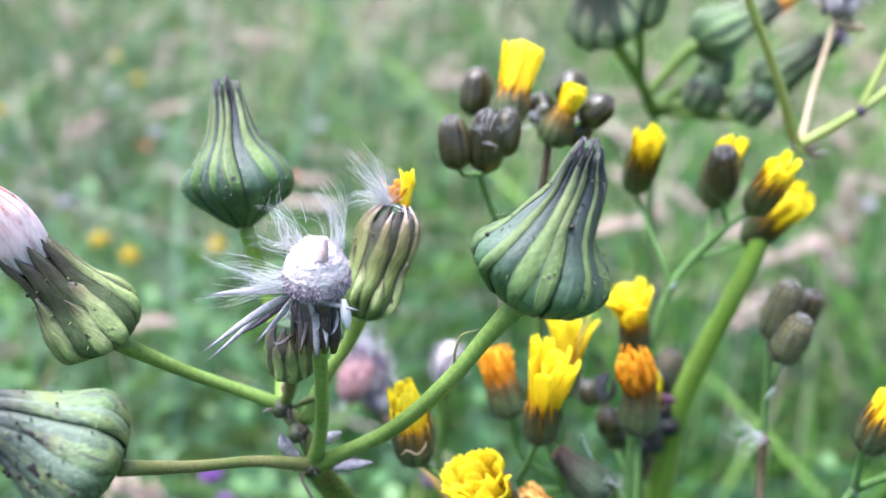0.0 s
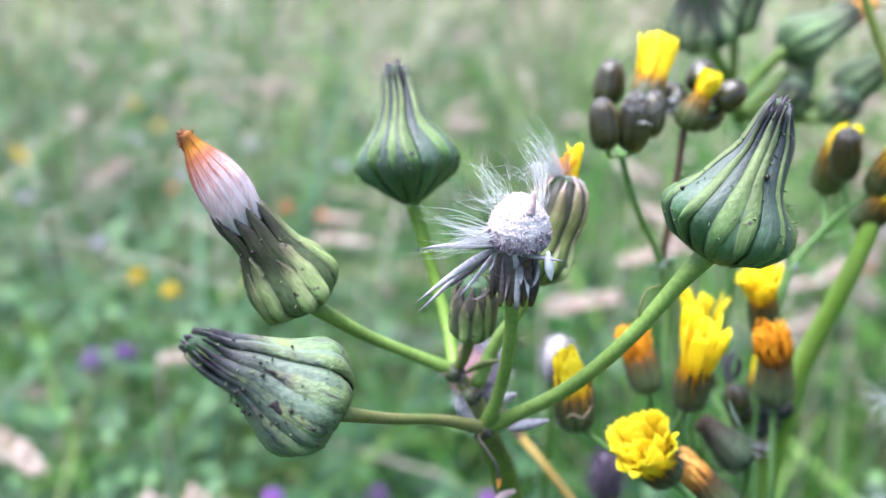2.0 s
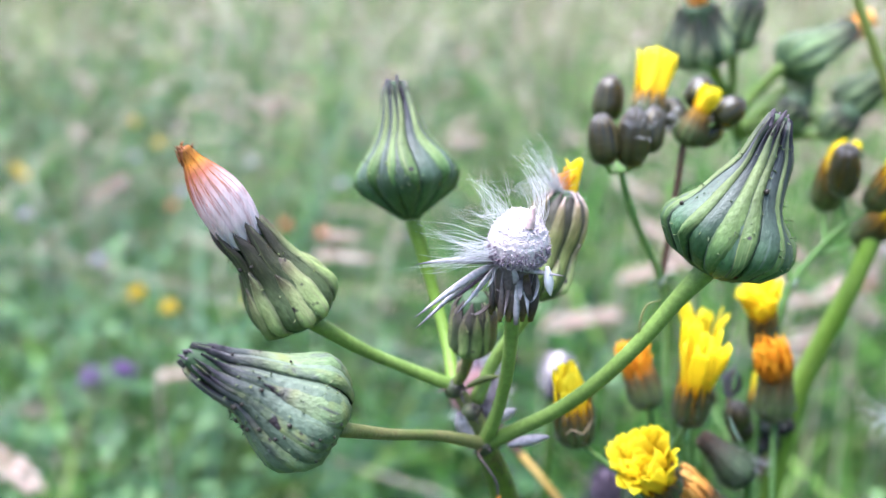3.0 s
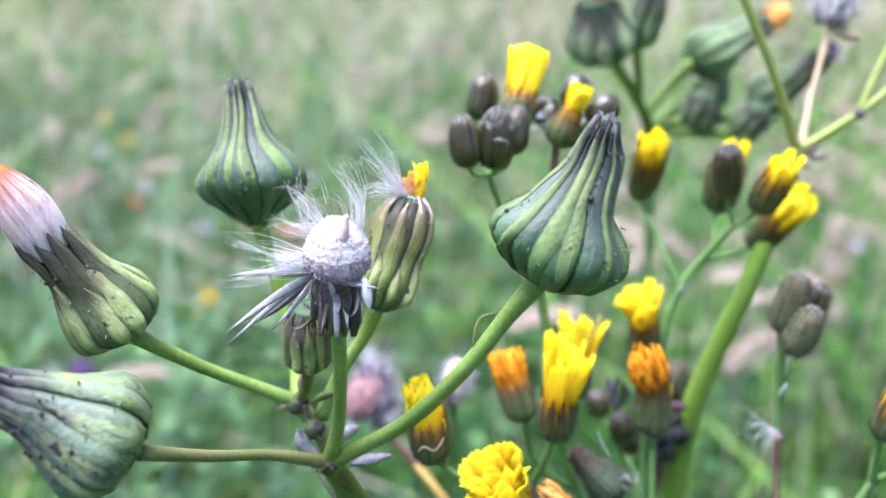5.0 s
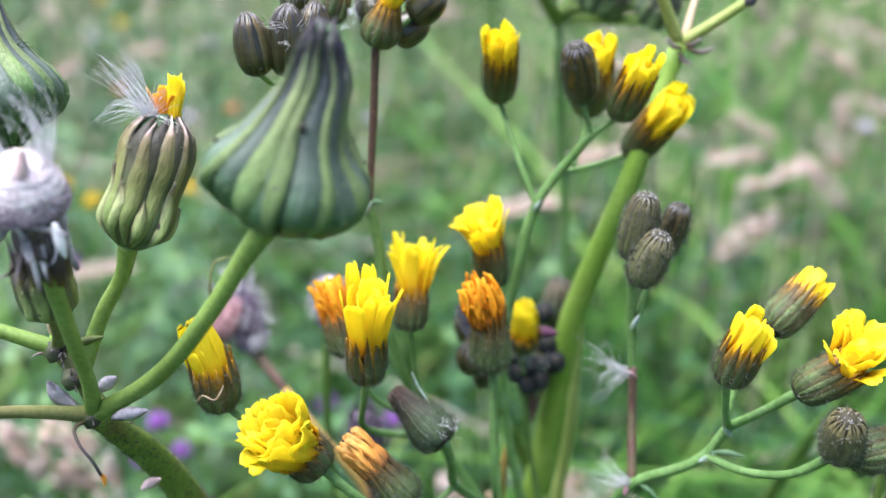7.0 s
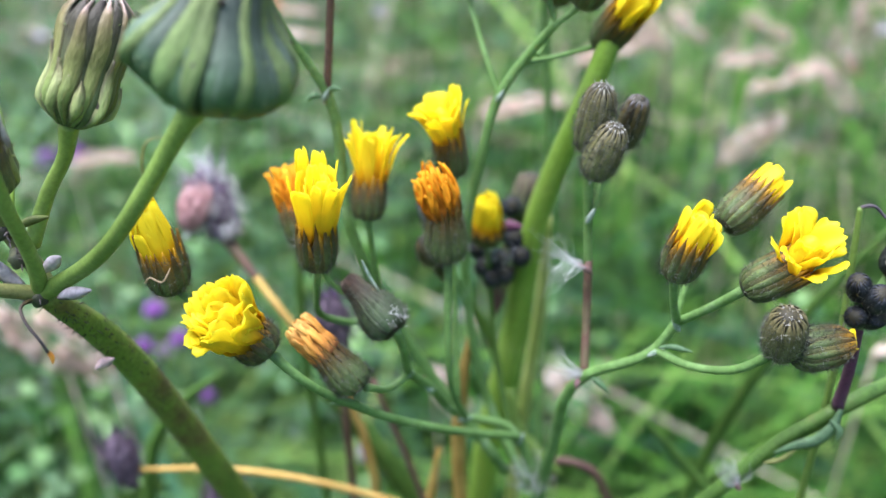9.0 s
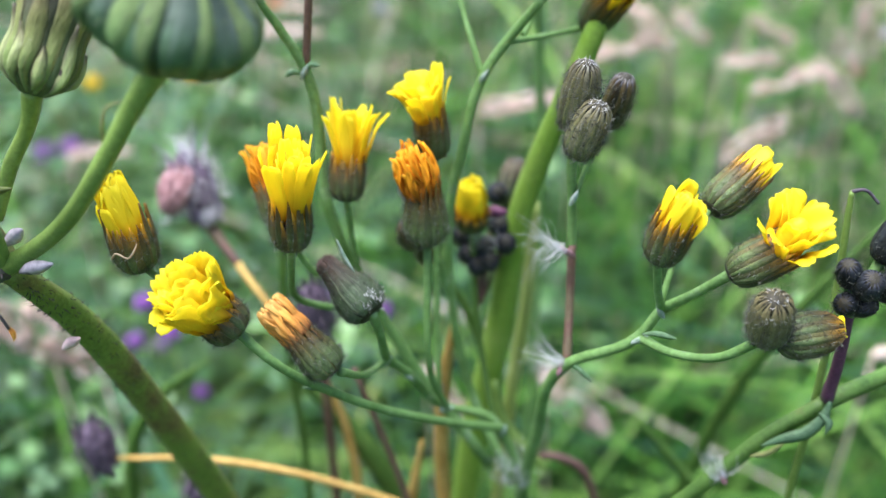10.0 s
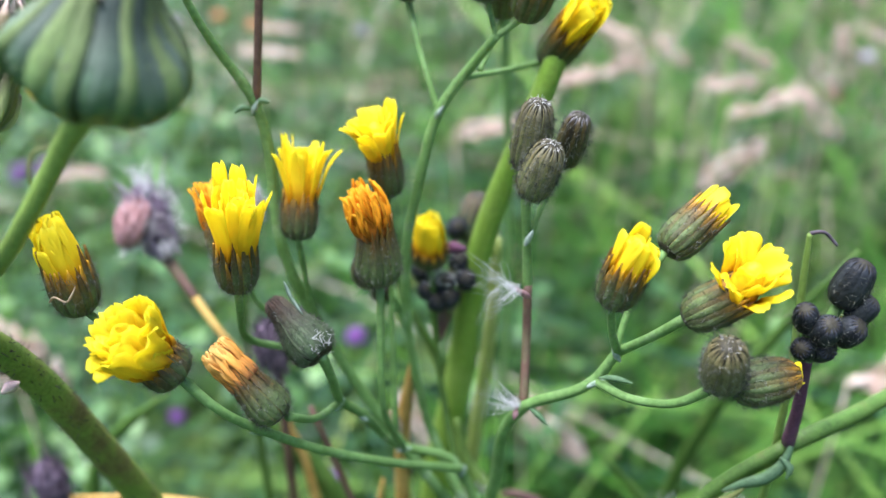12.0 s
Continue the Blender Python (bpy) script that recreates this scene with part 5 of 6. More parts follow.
tube("twig", [(-14.4, 113.6, 428.8, 0.22), (-15.0, 110.6, 429.3, 0.2), (-13.8, 108.9, 428.4, 0.18), (-12.5, 108.6, 426.2, 0.18), (-12.3, 109.2, 424, 0.2)], M_DRY_BROWN, sow, "thin brown hanging twig", 8)
scrap("withered_tip", [(-12.3, 109.2, 424.2), (-12.1, 109.3, 423.2), (-12.3, 109.5, 422.0)], 0.35, M_RUST, sow, "rusty curled tip of the twig")
scrap("leaflet", [(-12.6, 119.2, 413.3), (-11.0, 118.6, 414.8), (-9.5, 118.6, 415.8)], 0.75, M_SEED, sow, "small pinkish dried leaflet on the stem")
tube("tendril", [(5.0, 106.8, 448.8, 0.16), (5.0, 107.0, 451.2, 0.17), (5.8, 107.4, 453.2, 0.12), (7.6, 108, 453.6, 0.05)], M_STEM_TAN, sow, "thin curled withered tendril", 8)

# ---- the hawk's-beard with many small yellow heads ----
hawk = thing("hawksbeard", (45, 165, 0), "branching hawksbeard weed with yellow and orange flower heads", "weed")
tube("stem", [(45, 165, 0, 1.73), (46, 160, 180, 1.58), (46, 152, 320, 1.44), (46.5, 149, 362, 1.22), (48.5, 139.6, 384.6, 0.90), (52.4, 131.4, 406.6, 0.76), (61, 128.5, 414, 0.68), (63.5, 128.6, 418.5, 0.61)], M_STEM_GREY, hawk, "grey-green main stem", 14)
tube("branch", [(63.5, 128.6, 418.5, 0.61), (62.4, 126, 423, 0.50), (61.7, 124.3, 428.6, 0.54)], M_STEM_GREY, hawk)
tube("branch", [(63.5, 128.6, 418.5, 0.61), (67, 126.4, 422.6, 0.58), (70.4, 124.6, 426.8, 0.68)], M_STEM_GREY, hawk)
tube("branch", [(63.2, 128.9, 418, 0.43), (65, 131.5, 424.5, 0.40), (68.4, 133.4, 430.4, 0.50)], M_STEM_GREY, hawk)
tube("branch", [(61, 128.5, 414, 0.65), (64.5, 124.5, 414.8, 0.54), (69.5, 121.3, 416.8, 0.54), (74, 118.6, 422, 0.65)], M_STEM_GREY, hawk)
tube("branch", [(52.2, 132.6, 405.6, 0.66), (52.2, 136.5, 413, 0.6), (52.0, 138.2, 421.5, 0.6)], M_STEM_RED, hawk, "reddish thin stem")
tube("branch", [(52.0, 138.2, 420.5, 0.62), (51.6, 138.5, 428, 0.6), (51.0, 138.9, 437.8, 0.7)], M_STEM_GREY, hawk)
tube("branch", [(52.2, 138.4, 429, 0.36), (53.6, 140.5, 433, 0.36), (55.8, 143, 436.8, 0.43)], M_STEM_GREY, hawk)
hawk_head(hawk, (51.0, 139, 437.6), (52.4, 137.6, 447.8), 4.9, 101, label="closed olive bud", skin=M_OLIVE, bristles=320, bracts=12)
hawk_head(hawk, (55.8, 143.4, 436.4), (57.5, 142.0, 444.4), 4.0, 102, label="closed dark bud", skin=M_BUDS, bristles=220, bracts=11)
hawk_head(hawk, (51.6, 135.8, 435.6), (54.2, 134.8, 443.6), 4.8, 103, label="closed olive bud", skin=M_OLIVE, bristles=320, bracts=12)
hawk_head(hawk, (61.8, 124.2, 428.4), (63.3, 123.0, 435.4), 5.2, 104, 15, 6.0, 1.7, 0.05, 0.22, label="half-closed yellow head in a dark cup", lean=(0.12, 0.1, 0), bristles=190, rise=(0.95, 1.12))
hawk_head(hawk, (68.4, 133.4, 430.2), (73.6, 137.0, 434.2), 5.3, 105, 12, 6.0, 1.5, -0.06, 0.12, label="closed head with yellow tips", bristles=170, rise=(1.0, 1.2))
hawk_head(hawk, (70.2, 124.6, 426.6), (77.0, 124.6, 431.3), 5.4, 106, 17, 7.0, 2.1, 0.5, 0.45, label="open bright yellow head", bristles=190, crumple=0.2, lean=(-0.6, -0.4, 0.6), rise=(1.0, 1.15))
hawk_head(hawk, (74.2, 118.2, 422.2), (73.6, 115.2, 430.2), 5.2, 107, label="closed olive bud", skin=M_OLIVE, inner=M_OLIVE, bristles=260)
hawk_head(hawk, (75.4, 118.0, 422.4), (83.4, 121.0, 422.4), 5.4, 108, 6, 1.6, 1.2, -0.15, 0.2, prof=BUD, label="closed bud with orange streaks", inner=M_OLIVE_IN, bristles=260)
# left branches
tube("branch", [(47, 147, 366, 0.86), (44.5, 144.5, 378, 0.79), (41.2, 143.6, 385.2, 0.76), (34, 142, 388.5, 0.68), (29.5, 136.5, 399, 0.68), (27.2, 133.2, 404, 0.68), (27.2, 129, 411, 0.61), (26.6, 126.4, 417, 0.68)], M_STEM_GREY, hawk, "dark grey-green branch")
tube("branch", [(43.5, 143.8, 383, 0.72), (33, 133.3, 393.2, 0.65), (22.2, 121.4, 407.2, 0.61), (15.6, 115.2, 417.6, 0.58), (12.2, 115.8, 420.8, 0.65)], M_STEM_GREY, hawk)
tube("branch", [(13.6, 116, 419.6, 0.43), (6, 119.5, 421.4, 0.40), (-1.2, 121.4, 426, 0.50)], M_STEM_GREY, hawk)
tube("branch", [(22, 147, 402, 0.6), (14.2, 134.6, 413, 0.5), (15.4, 130.4, 419.6, 0.48), (16.5, 127.8, 425.6, 0.6)], M_STEM_GREY, hawk)
tube("branch", [(27.2, 133.2, 404, 0.50), (25.4, 128, 405.4, 0.47), (23.4, 120.4, 411.6, 0.58)], M_STEM_GREY, hawk)
tube("branch", [(34.5, 141, 389.2, 0.58), (33, 134, 402, 0.47), (32.6, 137, 420.6, 0.58)], M_STEM_GREY, hawk)
tube("branch", [(45, 147, 368, 0.9), (37.3, 152, 383.7, 0.75), (34.2, 152, 402, 0.72), (34.1, 152, 418.6, 0.72), (35.8, 153, 427.5, 0.72), (38.5, 155, 438, 0.72), (44.1, 155, 446.4, 0.64), (46.4, 154.2, 449.6, 0.56)], M_STEM_GREY, hawk)
tube("branch", [(38.5, 155, 438, 0.45), (35.4, 160, 445, 0.4), (32.8, 167.2, 450.4, 0.46)], M_STEM_GREY, hawk)
tube("branch", [(46.2, 154.2, 449.4, 0.40), (45.4, 155, 452, 0.36), (44.9, 155.4, 454.2, 0.43)], M_STEM_GREY, hawk)
tube("branch", [(46.2, 154.2, 449.4, 0.43), (48, 154.5, 450.6, 0.40), (49.8, 154.8, 452, 0.50)], M_STEM_GREY, hawk)
tube("branch", [(42.0, 155, 443.2, 0.45), (47.5, 160.5, 442.4, 0.4), (53.1, 167.4, 441.4, 0.5)], M_STEM_GREY, hawk)
tube("branch", [(41, 147, 372, 0.94), (26, 148, 396, 0.83), (17.2, 146, 420.4, 0.79), (14.8, 148.5, 440.8, 0.72), (9.4, 146.6, 452, 0.54), (6.6, 145.4, 460, 0.50)], M_STEM_GREY, hawk)
tube("branch", [(14.8, 148.5, 440.6, 0.58), (16.0, 149.2, 452, 0.54), (17.0, 150, 464.2, 0.58)], M_STEM_RED, hawk, "purplish thin stem")
tube("branch", [(23.5, 147.5, 401, 0.50), (21.4, 144, 412, 0.40), (20.7, 142, 424.4, 0.50)], M_STEM_GREY, hawk)
tube("branch", [(22, 147.5, 404, 0.50), (15, 142.4, 412, 0.40), (12.7, 138, 422.2, 0.50)], M_STEM_GREY, hawk)
tube("branch", [(33.5, 140, 392, 0.50), (32.6, 146, 412, 0.40), (32.4, 147.4, 429.2, 0.50)], M_STEM_GREY, hawk)
for a, b, c in (((6.6, 145.4, 460), (4.4, 142, 461), (3.6, 140, 462.8)), ((6.6, 145.4, 460), (7.2, 143, 461), (7.4, 141, 462.4)), ((6.6, 145.4, 460), (5.4, 152, 463), (5.2, 157, 466)),
                ((6.6, 145.4, 460), (9.2, 143, 462), (10, 141.4, 464.6)), ((6.6, 145.4, 460), (9.6, 149, 464), (10.6, 150.6, 469))):
    tube("branch", [(*a, 0.36), (*b, 0.32), (*c, 0.40)], M_STEM_GREY, hawk, seg=8)
hawk_head(hawk, (-0.8, 121.2, 425.0), (-1.6, 121.2, 432.8), 5.8, 111, 26, 8.2, 1.4, -0.06, 0.34, label="nearly closed yellow head", bristles=210, crumple=0.12, lean=(-0.1, 0, 0), rise=(0.85, 1.25))
hawk_head(hawk, (12.4, 115.8, 420.4), (9.9, 115.2, 423.8), 6.0, 112, 30, 6.4, 2.6, 0.44, 0.5, label="open crumpled yellow head", bristles=170, crumple=0.34, lean=(-0.1, -0.25, 0.35), rise=(0.95, 1.25))
hawk_head(hawk, (22.8, 119.6, 412.0), (17.6, 121.0, 417.4), 5.4, 113, 64, 5.2, 0.75, -0.12, 0.4, M_RUST, VASE, "withered orange-brown head", bristles=280, crumple=0.45, lean=(-0.15, 0, 0.1), rise=(0.92, 1.15), root=0.84, inner=M_CUP)
hawk_head(hawk, (26.8, 126.6, 416.2), (19.4, 131.0, 421.6), 6.4, 114, prof=NODDING, label="dark green nodding bud", skin=M_DUSK, inner=M_DUSK, bristles=260)
hawk_head(hawk, (16.6, 127.6, 425.2), (17.0, 127.2, 432.6), 5.4, 115, 20, 10.6, 1.6, 0.17, 0.24, label="yellow head with upright florets", bristles=210, crumple=0.1, lean=(0.06, 0, 0), rise=(0.75, 1.25))
hawk_head(hawk, (12.7, 138, 422.2), (10.8, 140.4, 427.8), 5.4, 116, 60, 7.2, 0.7, 0.1, 0.4, M_ORANGE, label="withered orange head", crumple=0.5, rise=(0.95, 1.2), inner=M_CUP)
hawk_head(hawk, (20.7, 142.0, 424.2), (20.9, 144.2, 430.0), 5.0, 117, 18, 9.2, 1.5, 0.30, 0.22, label="yellow head with flaring florets", crumple=0.12, lean=(0.04, 0, 0), rise=(0.8, 1.35))
hawk_head(hawk, (32.6, 147.5, 428.8), (31.8, 147.2, 435.6), 4.8, 118, 28, 7.6, 1.4, 0.40, 0.36, label="bright yellow half-open head", crumple=0.1, lean=(-0.1, 0, 0), rise=(1.0, 1.35))
hawk_head(hawk, (32.5, 137.5, 420.9), (32.2, 137.5, 430.0), 6.0, 119, 80, 6.6, 0.55, 0.06, 0.45, M_ORANGE, VASE, "withered orange head in a hairy cup", bristles=280, crumple=0.65, lean=(-0.3, 0, 0.05), rise=(1.0, 1.22), root=0.84, inner=M_CUP)
hawk_head(hawk, (32.8, 167.5, 450.4), (33.4, 161.0, 459.4), 5.4, 120, 12, 9.2, 1.7, 0.0, 0.14, label="narrow closed yellow head", bristles=60)
hawk_head(hawk, (44.9, 155.4, 454.2), (43.4, 151.2, 463.4), 5.2, 121, label="closed dark bud", skin=M_BUDS)
hawk_head(hawk, (46.4, 168.0, 448.0), (46.8, 164.0, 456.6), 6.2, 122, 13, 8.6, 1.9, 0.02, 0.14, label="closed yellow head", bristles=60)
hawk_head(hawk, (49.8, 154.8, 451.8), (52.0, 151.6, 458.8), 5.2, 123, 12, 7.0, 1.7, -0.02, 0.14, label="closed yellow head in a brown cup", bristles=60)
hawk_head(hawk, (53.1, 167.4, 441.2), (57.0, 163.0, 448.8), 5.8, 124, 14, 9.6, 1.9, 0.05, 0.16, label="closed yellow head, leaning", bristles=60)
tube("branch", [(44.0, 157.6, 443.4, 0.36), (45.4, 163, 445.5, 0.32), (46.4, 168, 448.2, 0.43)], M_STEM_GREY, hawk, seg=8)
hawk_head(hawk, (3.6, 139.8, 462.6), (2.4, 140.9, 470.4), 4.9, 131, prof=BUD, label="smooth dark bud", skin=M_BUDS, bristles=10)
hawk_head(hawk, (7.3, 140.7, 462.2), (7.7, 140.7, 471.4), 5.5, 132, prof=BUD, label="smooth dark bud", skin=M_BUDS, bristles=10)
hawk_head(hawk, (5.2, 157.0, 465.6), (6.0, 158.8, 473.2), 5.4, 133, prof=BUD, label="smooth dark bud", skin=M_BUDS, bristles=10)
hawk_head(hawk, (10.0, 141.4, 464.2), (10.9, 143.0, 471.2), 4.3, 134, prof=BUD, label="smooth dark bud", skin=M_BUDS, bristles=10)
hawk_head(hawk, (10.4, 150.4, 466.6), (11.4, 152.4, 470.6), 5.4, 135, 13, 9.2, 2.2, 0.06, 0.12, label="yellow head with a flat cut top", bristles=30)
hawk_head(hawk, (17.0, 150.0, 463.6), (19.4, 149.2, 469.6), 5.4, 136, 10, 4.6, 1.8, -0.08, 0.15, prof=TIPPED, label="dark bud with a yellow tip", bristles=30, inner=M_OLIVE_IN)
wisp(hawk, (7.2, 139.6, 467.0), (0.25, -0.4, 0.5), 6, 5, 7.0, 36, 0.6, 0.5, 0.0022, "white threads over the dark buds", 0.00003)
wisp(hawk, (13.4, 149.4, 468.0), (0.8, -0.2, 0.2), 4, 5, 5.0, 37, 0.5, 0.5, 0.0016, "white threads between the buds", 0.00003)
for i, c in enumerate(((24.1, 150.9, 468.9), (15.8, 155.8, 467.5), (20.3, 156.8, 470.9), (21.5, 153.1, 465.2))):
    d = (Vector(c) - Vector((17.5, 151, 463))).normalized() * 3.0
    tube("branch", [(17.0, 150.0, 463.4, 0.32), (*(Vector(c) - d * 0.9), 0.36)], M_STEM_GREY, hawk, seg=8)
    hawk_head(hawk, tuple(Vector(c) - d), tuple(Vector(c) + d * 0.9), 4.9, 140 + i, prof=BUD, label="smooth dark bud", skin=M_BUDS, bristles=10)
# small heads low behind
tube("branch", [(42, 150, 374, 0.65), (38, 158, 392, 0.50), (36.6, 160, 411.8, 0.50)], M_STEM_DARK, hawk)
hawk_head(hawk, (36.6, 158.0, 411.4), (36.9, 157.2, 416.6), 5.8, 151, 18, 6.6, 1.7, -0.1, 0.12, label="small yellow head low in the plant", bristles=40, rise=(0.6, 0.85), root=0.45)
tube("branch", [(38, 158, 392, 0.50), (40, 166, 400, 0.43), (41.5, 170, 409, 0.43)], M_STEM_GREY, hawk)
hawk_head(hawk, (41.6, 170.0, 408.4), (43.6, 172.4, 416.8), 5.6, 152, label="olive bud low in the plant", skin=M_DUSK, bristles=60)
for i, c in enumerate(((36.8, 162, 409.6), (38.8, 161, 406.4), (41.0, 163, 409.4), (35.0, 163, 407.2), (42.2, 160.6, 407.4), (37.8, 160, 403.4), (40.4, 166, 413.6), (39.6, 160, 404.2), (36.2, 161, 404.8))):
    hawk_head(hawk, (c[0] - 0.4, c[1] + 1.4, c[2] - 1.6), (c[0] + 0.2, c[1] - 1.6, c[2] + 1.4), 3.6, 160 + i, label="tiny blackish bud", skin=M_INK, inner=M_INK, bristles=16, bracts=7)
    tube("branch", [(38.2, 159.4, 396, 0.29), (c[0] - 0.4, c[1] + 1.3, c[2] - 1.4, 0.32)], M_STEM_RED, hawk, seg=6)
scrap("withered_scrap", [(38.6, 159.6, 412.4), (40.2, 158.8, 413.8), (42.4, 158.6, 414.0)], 1.1, M_PLUM, hawk, "purple withered floret among the dark buds")
tuft("hair_tuft", (39.0, 159.4, 408.6), (-0.3, -0.6, 0.7), 40, 3.4, 96, hawk, 0.9, 1.2, 0.00004, "white wool between the dark buds", 0.0024)
scrap("leaflet", [(22.6, 127, 427.2), (23.4, 126.6, 425.2), (24.8, 126.2, 423.0)], 0.28, M_FROST, hawk, "narrow whitish leaflet beside the nodding bud")
tuft("hair_tuft", (27.2, 124.6, 420.4), (0.6, -0.5, 0.4), 36, 1.3, 97, hawk, 1.0, 1.6, 0.00003, "white wool at the foot of the nodding bud", 0.0012)
tube("tendril", [(-2.6, 117.8, 428.6, 0.12), (-1.8, 117.6, 429.5, 0.13), (-0.4, 117.5, 429.0, 0.12), (0.6, 117.6, 430.2, 0.12), (0.9, 117.9, 430.9, 0.06)], M_BLUSH, hawk, "pale curled thread on the flower cup", 6)
for p, q in (((61.4, 127.6, 415), (65.4, 125.4, 416.2)), ((52.6, 131, 407), (55.6, 129, 405.6)), ((15.3, 148, 441.0), (17.2, 147, 442)), ((14.2, 148, 440.4), (12.2, 147, 440.2)), ((21.9, 121.2, 407.6), (18.4, 119.6, 409.2))):
    c = (Vector(p) + Vector(q)) / 2 + Vector((0, -0.6, 0.7))
    scrap("leaflet", [p, tuple(c), q], 0.45, M_LEAF, hawk, "small pointed grey-green leaflet")

for c, d in (((29.5, 136.5, 399), (-1, 0, 1)), ((34.4, 141.4, 388.8), (1, 0, 0.4)), ((27.2, 133.2, 404), (-0.6, 0, -1)), ((52.3, 132, 406.4), (0.5, 0, 1)), ((63.4, 128.6, 418.4), (-0.5, 0, 1)), ((38.5, 155, 438), (0.6, 0, 1)),
             ((61, 128.3, 414), (0.8, 0, 0.6)), ((43.4, 143.6, 383), (0.3, 0, 1)), ((51.8, 138.2, 428.6), (0.4, 0, 1)), ((14.8, 148.4, 440.6), (0.4, 0, 0.8))):
    p, d = Vector(c), Vector(d).normalized()
    scrap("leaflet", [tuple(p - d * 1.1 + Vector((0, -0.55, 0))), tuple(p + Vector((0, -0.8, 0))), tuple(p + d * 1.5 + Vector((0, -0.6, 0)))], 0.45, M_FROST, hawk, "tiny frosted leaflet at the joint")

# dark buds and a withered scrap beside the orange head
for i, (a, b, w) in enumerate((((28.2, 163.6, 409.4), (26.6, 164.4, 414.2), 4.6), ((29.6, 146.6, 414.6), (28.6, 145.6, 419.8), 4.6), ((30.4, 148, 411.4), (31.8, 147, 415.4), 3.4))):
    hawk_head(hawk, a, b, w, 180 + i, prof=BUD, label="small round dark bud", skin=M_BUDS, bristles=30)
    tube("branch", [(34.2, 152, 402, 0.4), ((34 + a[0]) / 2, (152 + a[1]) / 2, a[2] - 3, 0.32), (*a, 0.4)], M_STEM_GREY, hawk, seg=8)
tube("branch", [(30.4, 150, 409, 0.35), (28.2, 150, 415, 0.3), (28.6, 150.4, 418.2, 0.35)], M_STEM_RED, hawk, "thin purplish stem", seg=8)
for k, pts in enumerate(([(28.6, 150.4, 418), (28.0, 150, 421.4), (28.8, 149.8, 424.6)], [(28.8, 150.6, 418), (30.0, 150, 420.6), (29.6, 149.8, 423.4)], [(28.4, 150.4, 418.6), (27.2, 150, 422), (27.0, 150, 424)])):
    scrap("withered_scrap", pts, 0.9 - 0.2 * k, (M_MAUVE, M_DUSKY, M_DRY)[k], hawk, "withered lilac scrap of a spent head")

# ---- the pale thick stem with its fork, and the shaded weed behind ----
pale = thing("pale_weed", (30, 172, 0), "tall weed with a thick yellow-green stem forking near the top", "weed")
tube("stem", [(30, 172, 0, 2.9), (34, 170, 250, 2.8), (36.2, 168, 356, 2.7), (41, 164.5, 386, 2.45), (44.5, 163, 413, 1.95), (53.6, 163.5, 441, 1.6), (59.6, 169.8, 458, 1.25)], M_STEM_PALE, pale, "thick smooth yellow-green stem", 18, 6, 0.03, 8)
tube("branch", [(39, 172, 300, 1.3), (43.4, 172, 366, 1.25), (45.8, 171, 392, 1.1), (46.4, 171, 409, 0.8)], M_STEM_FORK, pale, "dull yellow-green stalk close to the stem")
tube("branch", [(59.6, 169.8, 458, 0.99), (55.4, 168, 468, 0.79), (46.9, 166, 485, 0.76), (40, 165, 500, 0.73)], M_STEM_FORK, pale)
tube("branch", [(59.8, 169.8, 458, 0.92), (69.5, 170.8, 464.3, 0.73), (79.7, 174, 472.3, 0.66), (96, 180, 486, 0.59)], M_STEM_FORK, pale)
tube("branch", [(69.5, 170.8, 464.3, 0.66), (74.4, 174.6, 474.6, 0.56), (79.3, 178, 485, 0.53), (86, 182, 500, 0.46)], M_STEM_FORK, pale)
tube("node", [(68.8, 170.4, 463.8, 0.5), (69.5, 170.5, 464.3, 0.95), (70.2, 170.8, 464.8, 0.5)], M_TIPS, pale, "dark brown knot on the stem")
tube("branch", [(60.4, 170.2, 458.4, 0.66), (63.6, 178, 466, 0.49), (66.9, 184, 474, 0.53), (68.4, 186.4, 478, 0.66)], M_BLUSH, pale, "pinkish straw-coloured stem")
for p, q in (((60, 168.4, 458), (57.4, 167, 459.8)), ((60.6, 168.6, 457.8), (64.6, 167, 458.2)), ((59.4, 168.6, 457.6), (61.2, 166.4, 456)), ((60.2, 168.2, 458.6), (62.4, 166.6, 459.8))):
    scrap("leaflet", [p, tuple((Vector(p) + Vector(q)) / 2 + Vector((0, -0.4, -0.6))), q], 0.42, M_DRY_BROWN, pale, "small withered brown leaflet at the fork")


def dead_head(plant, base, top, width, seed, body, label, coat=None):
    """A shrivelled head: a lumpy heart with a shaggy coat of dry bracts and hairs."""
    rnd = random.Random(seed)
    m = axis(base, top)
    L, R = (mm(top) - mm(base)).length, width * 0.0005
    prof = smooth_profile([(0, 0.2), (0.15, 0.6), (0.4, 0.95), (0.65, 1.0), (0.85, 0.75), (1.0, 0.3)])
    head = part("dead_head", lathe("dead_head", prof, L, R, 20, 0.75, 0.06, rnd), body, plant, m, label)
    kinds = [lance_mesh("dried_bract", L * rnd.uniform(0.5, 0.95), R * 0.34, rnd.uniform(-0.12, 0.2), rnd.uniform(-0.7, 0.5), rnd) for _ in range(5)]
    for i in range(56):
        a = i * 2.399
        part("dried_bract", kinds[i % 5], (coat or M_MAUVE) if i % 3 else (coat or M_DRY), head, m @ Matrix.Rotation(a, 4, "Z") @ Matrix.Translation((R * rnd.uniform(0.3, 0.85), 0, L * rnd.uniform(0.0, 0.45))) @ Matrix.Rotation(rnd.uniform(-0.15, 0.12), 4, "Y"))
    part("hair", hairs_mesh("hair", prof, L, R, 300, R * 0.5, 0.00006, rnd, 0.2, 1.0, 1.0), coat or M_DRY, head, m, "", "stuff")
    return head


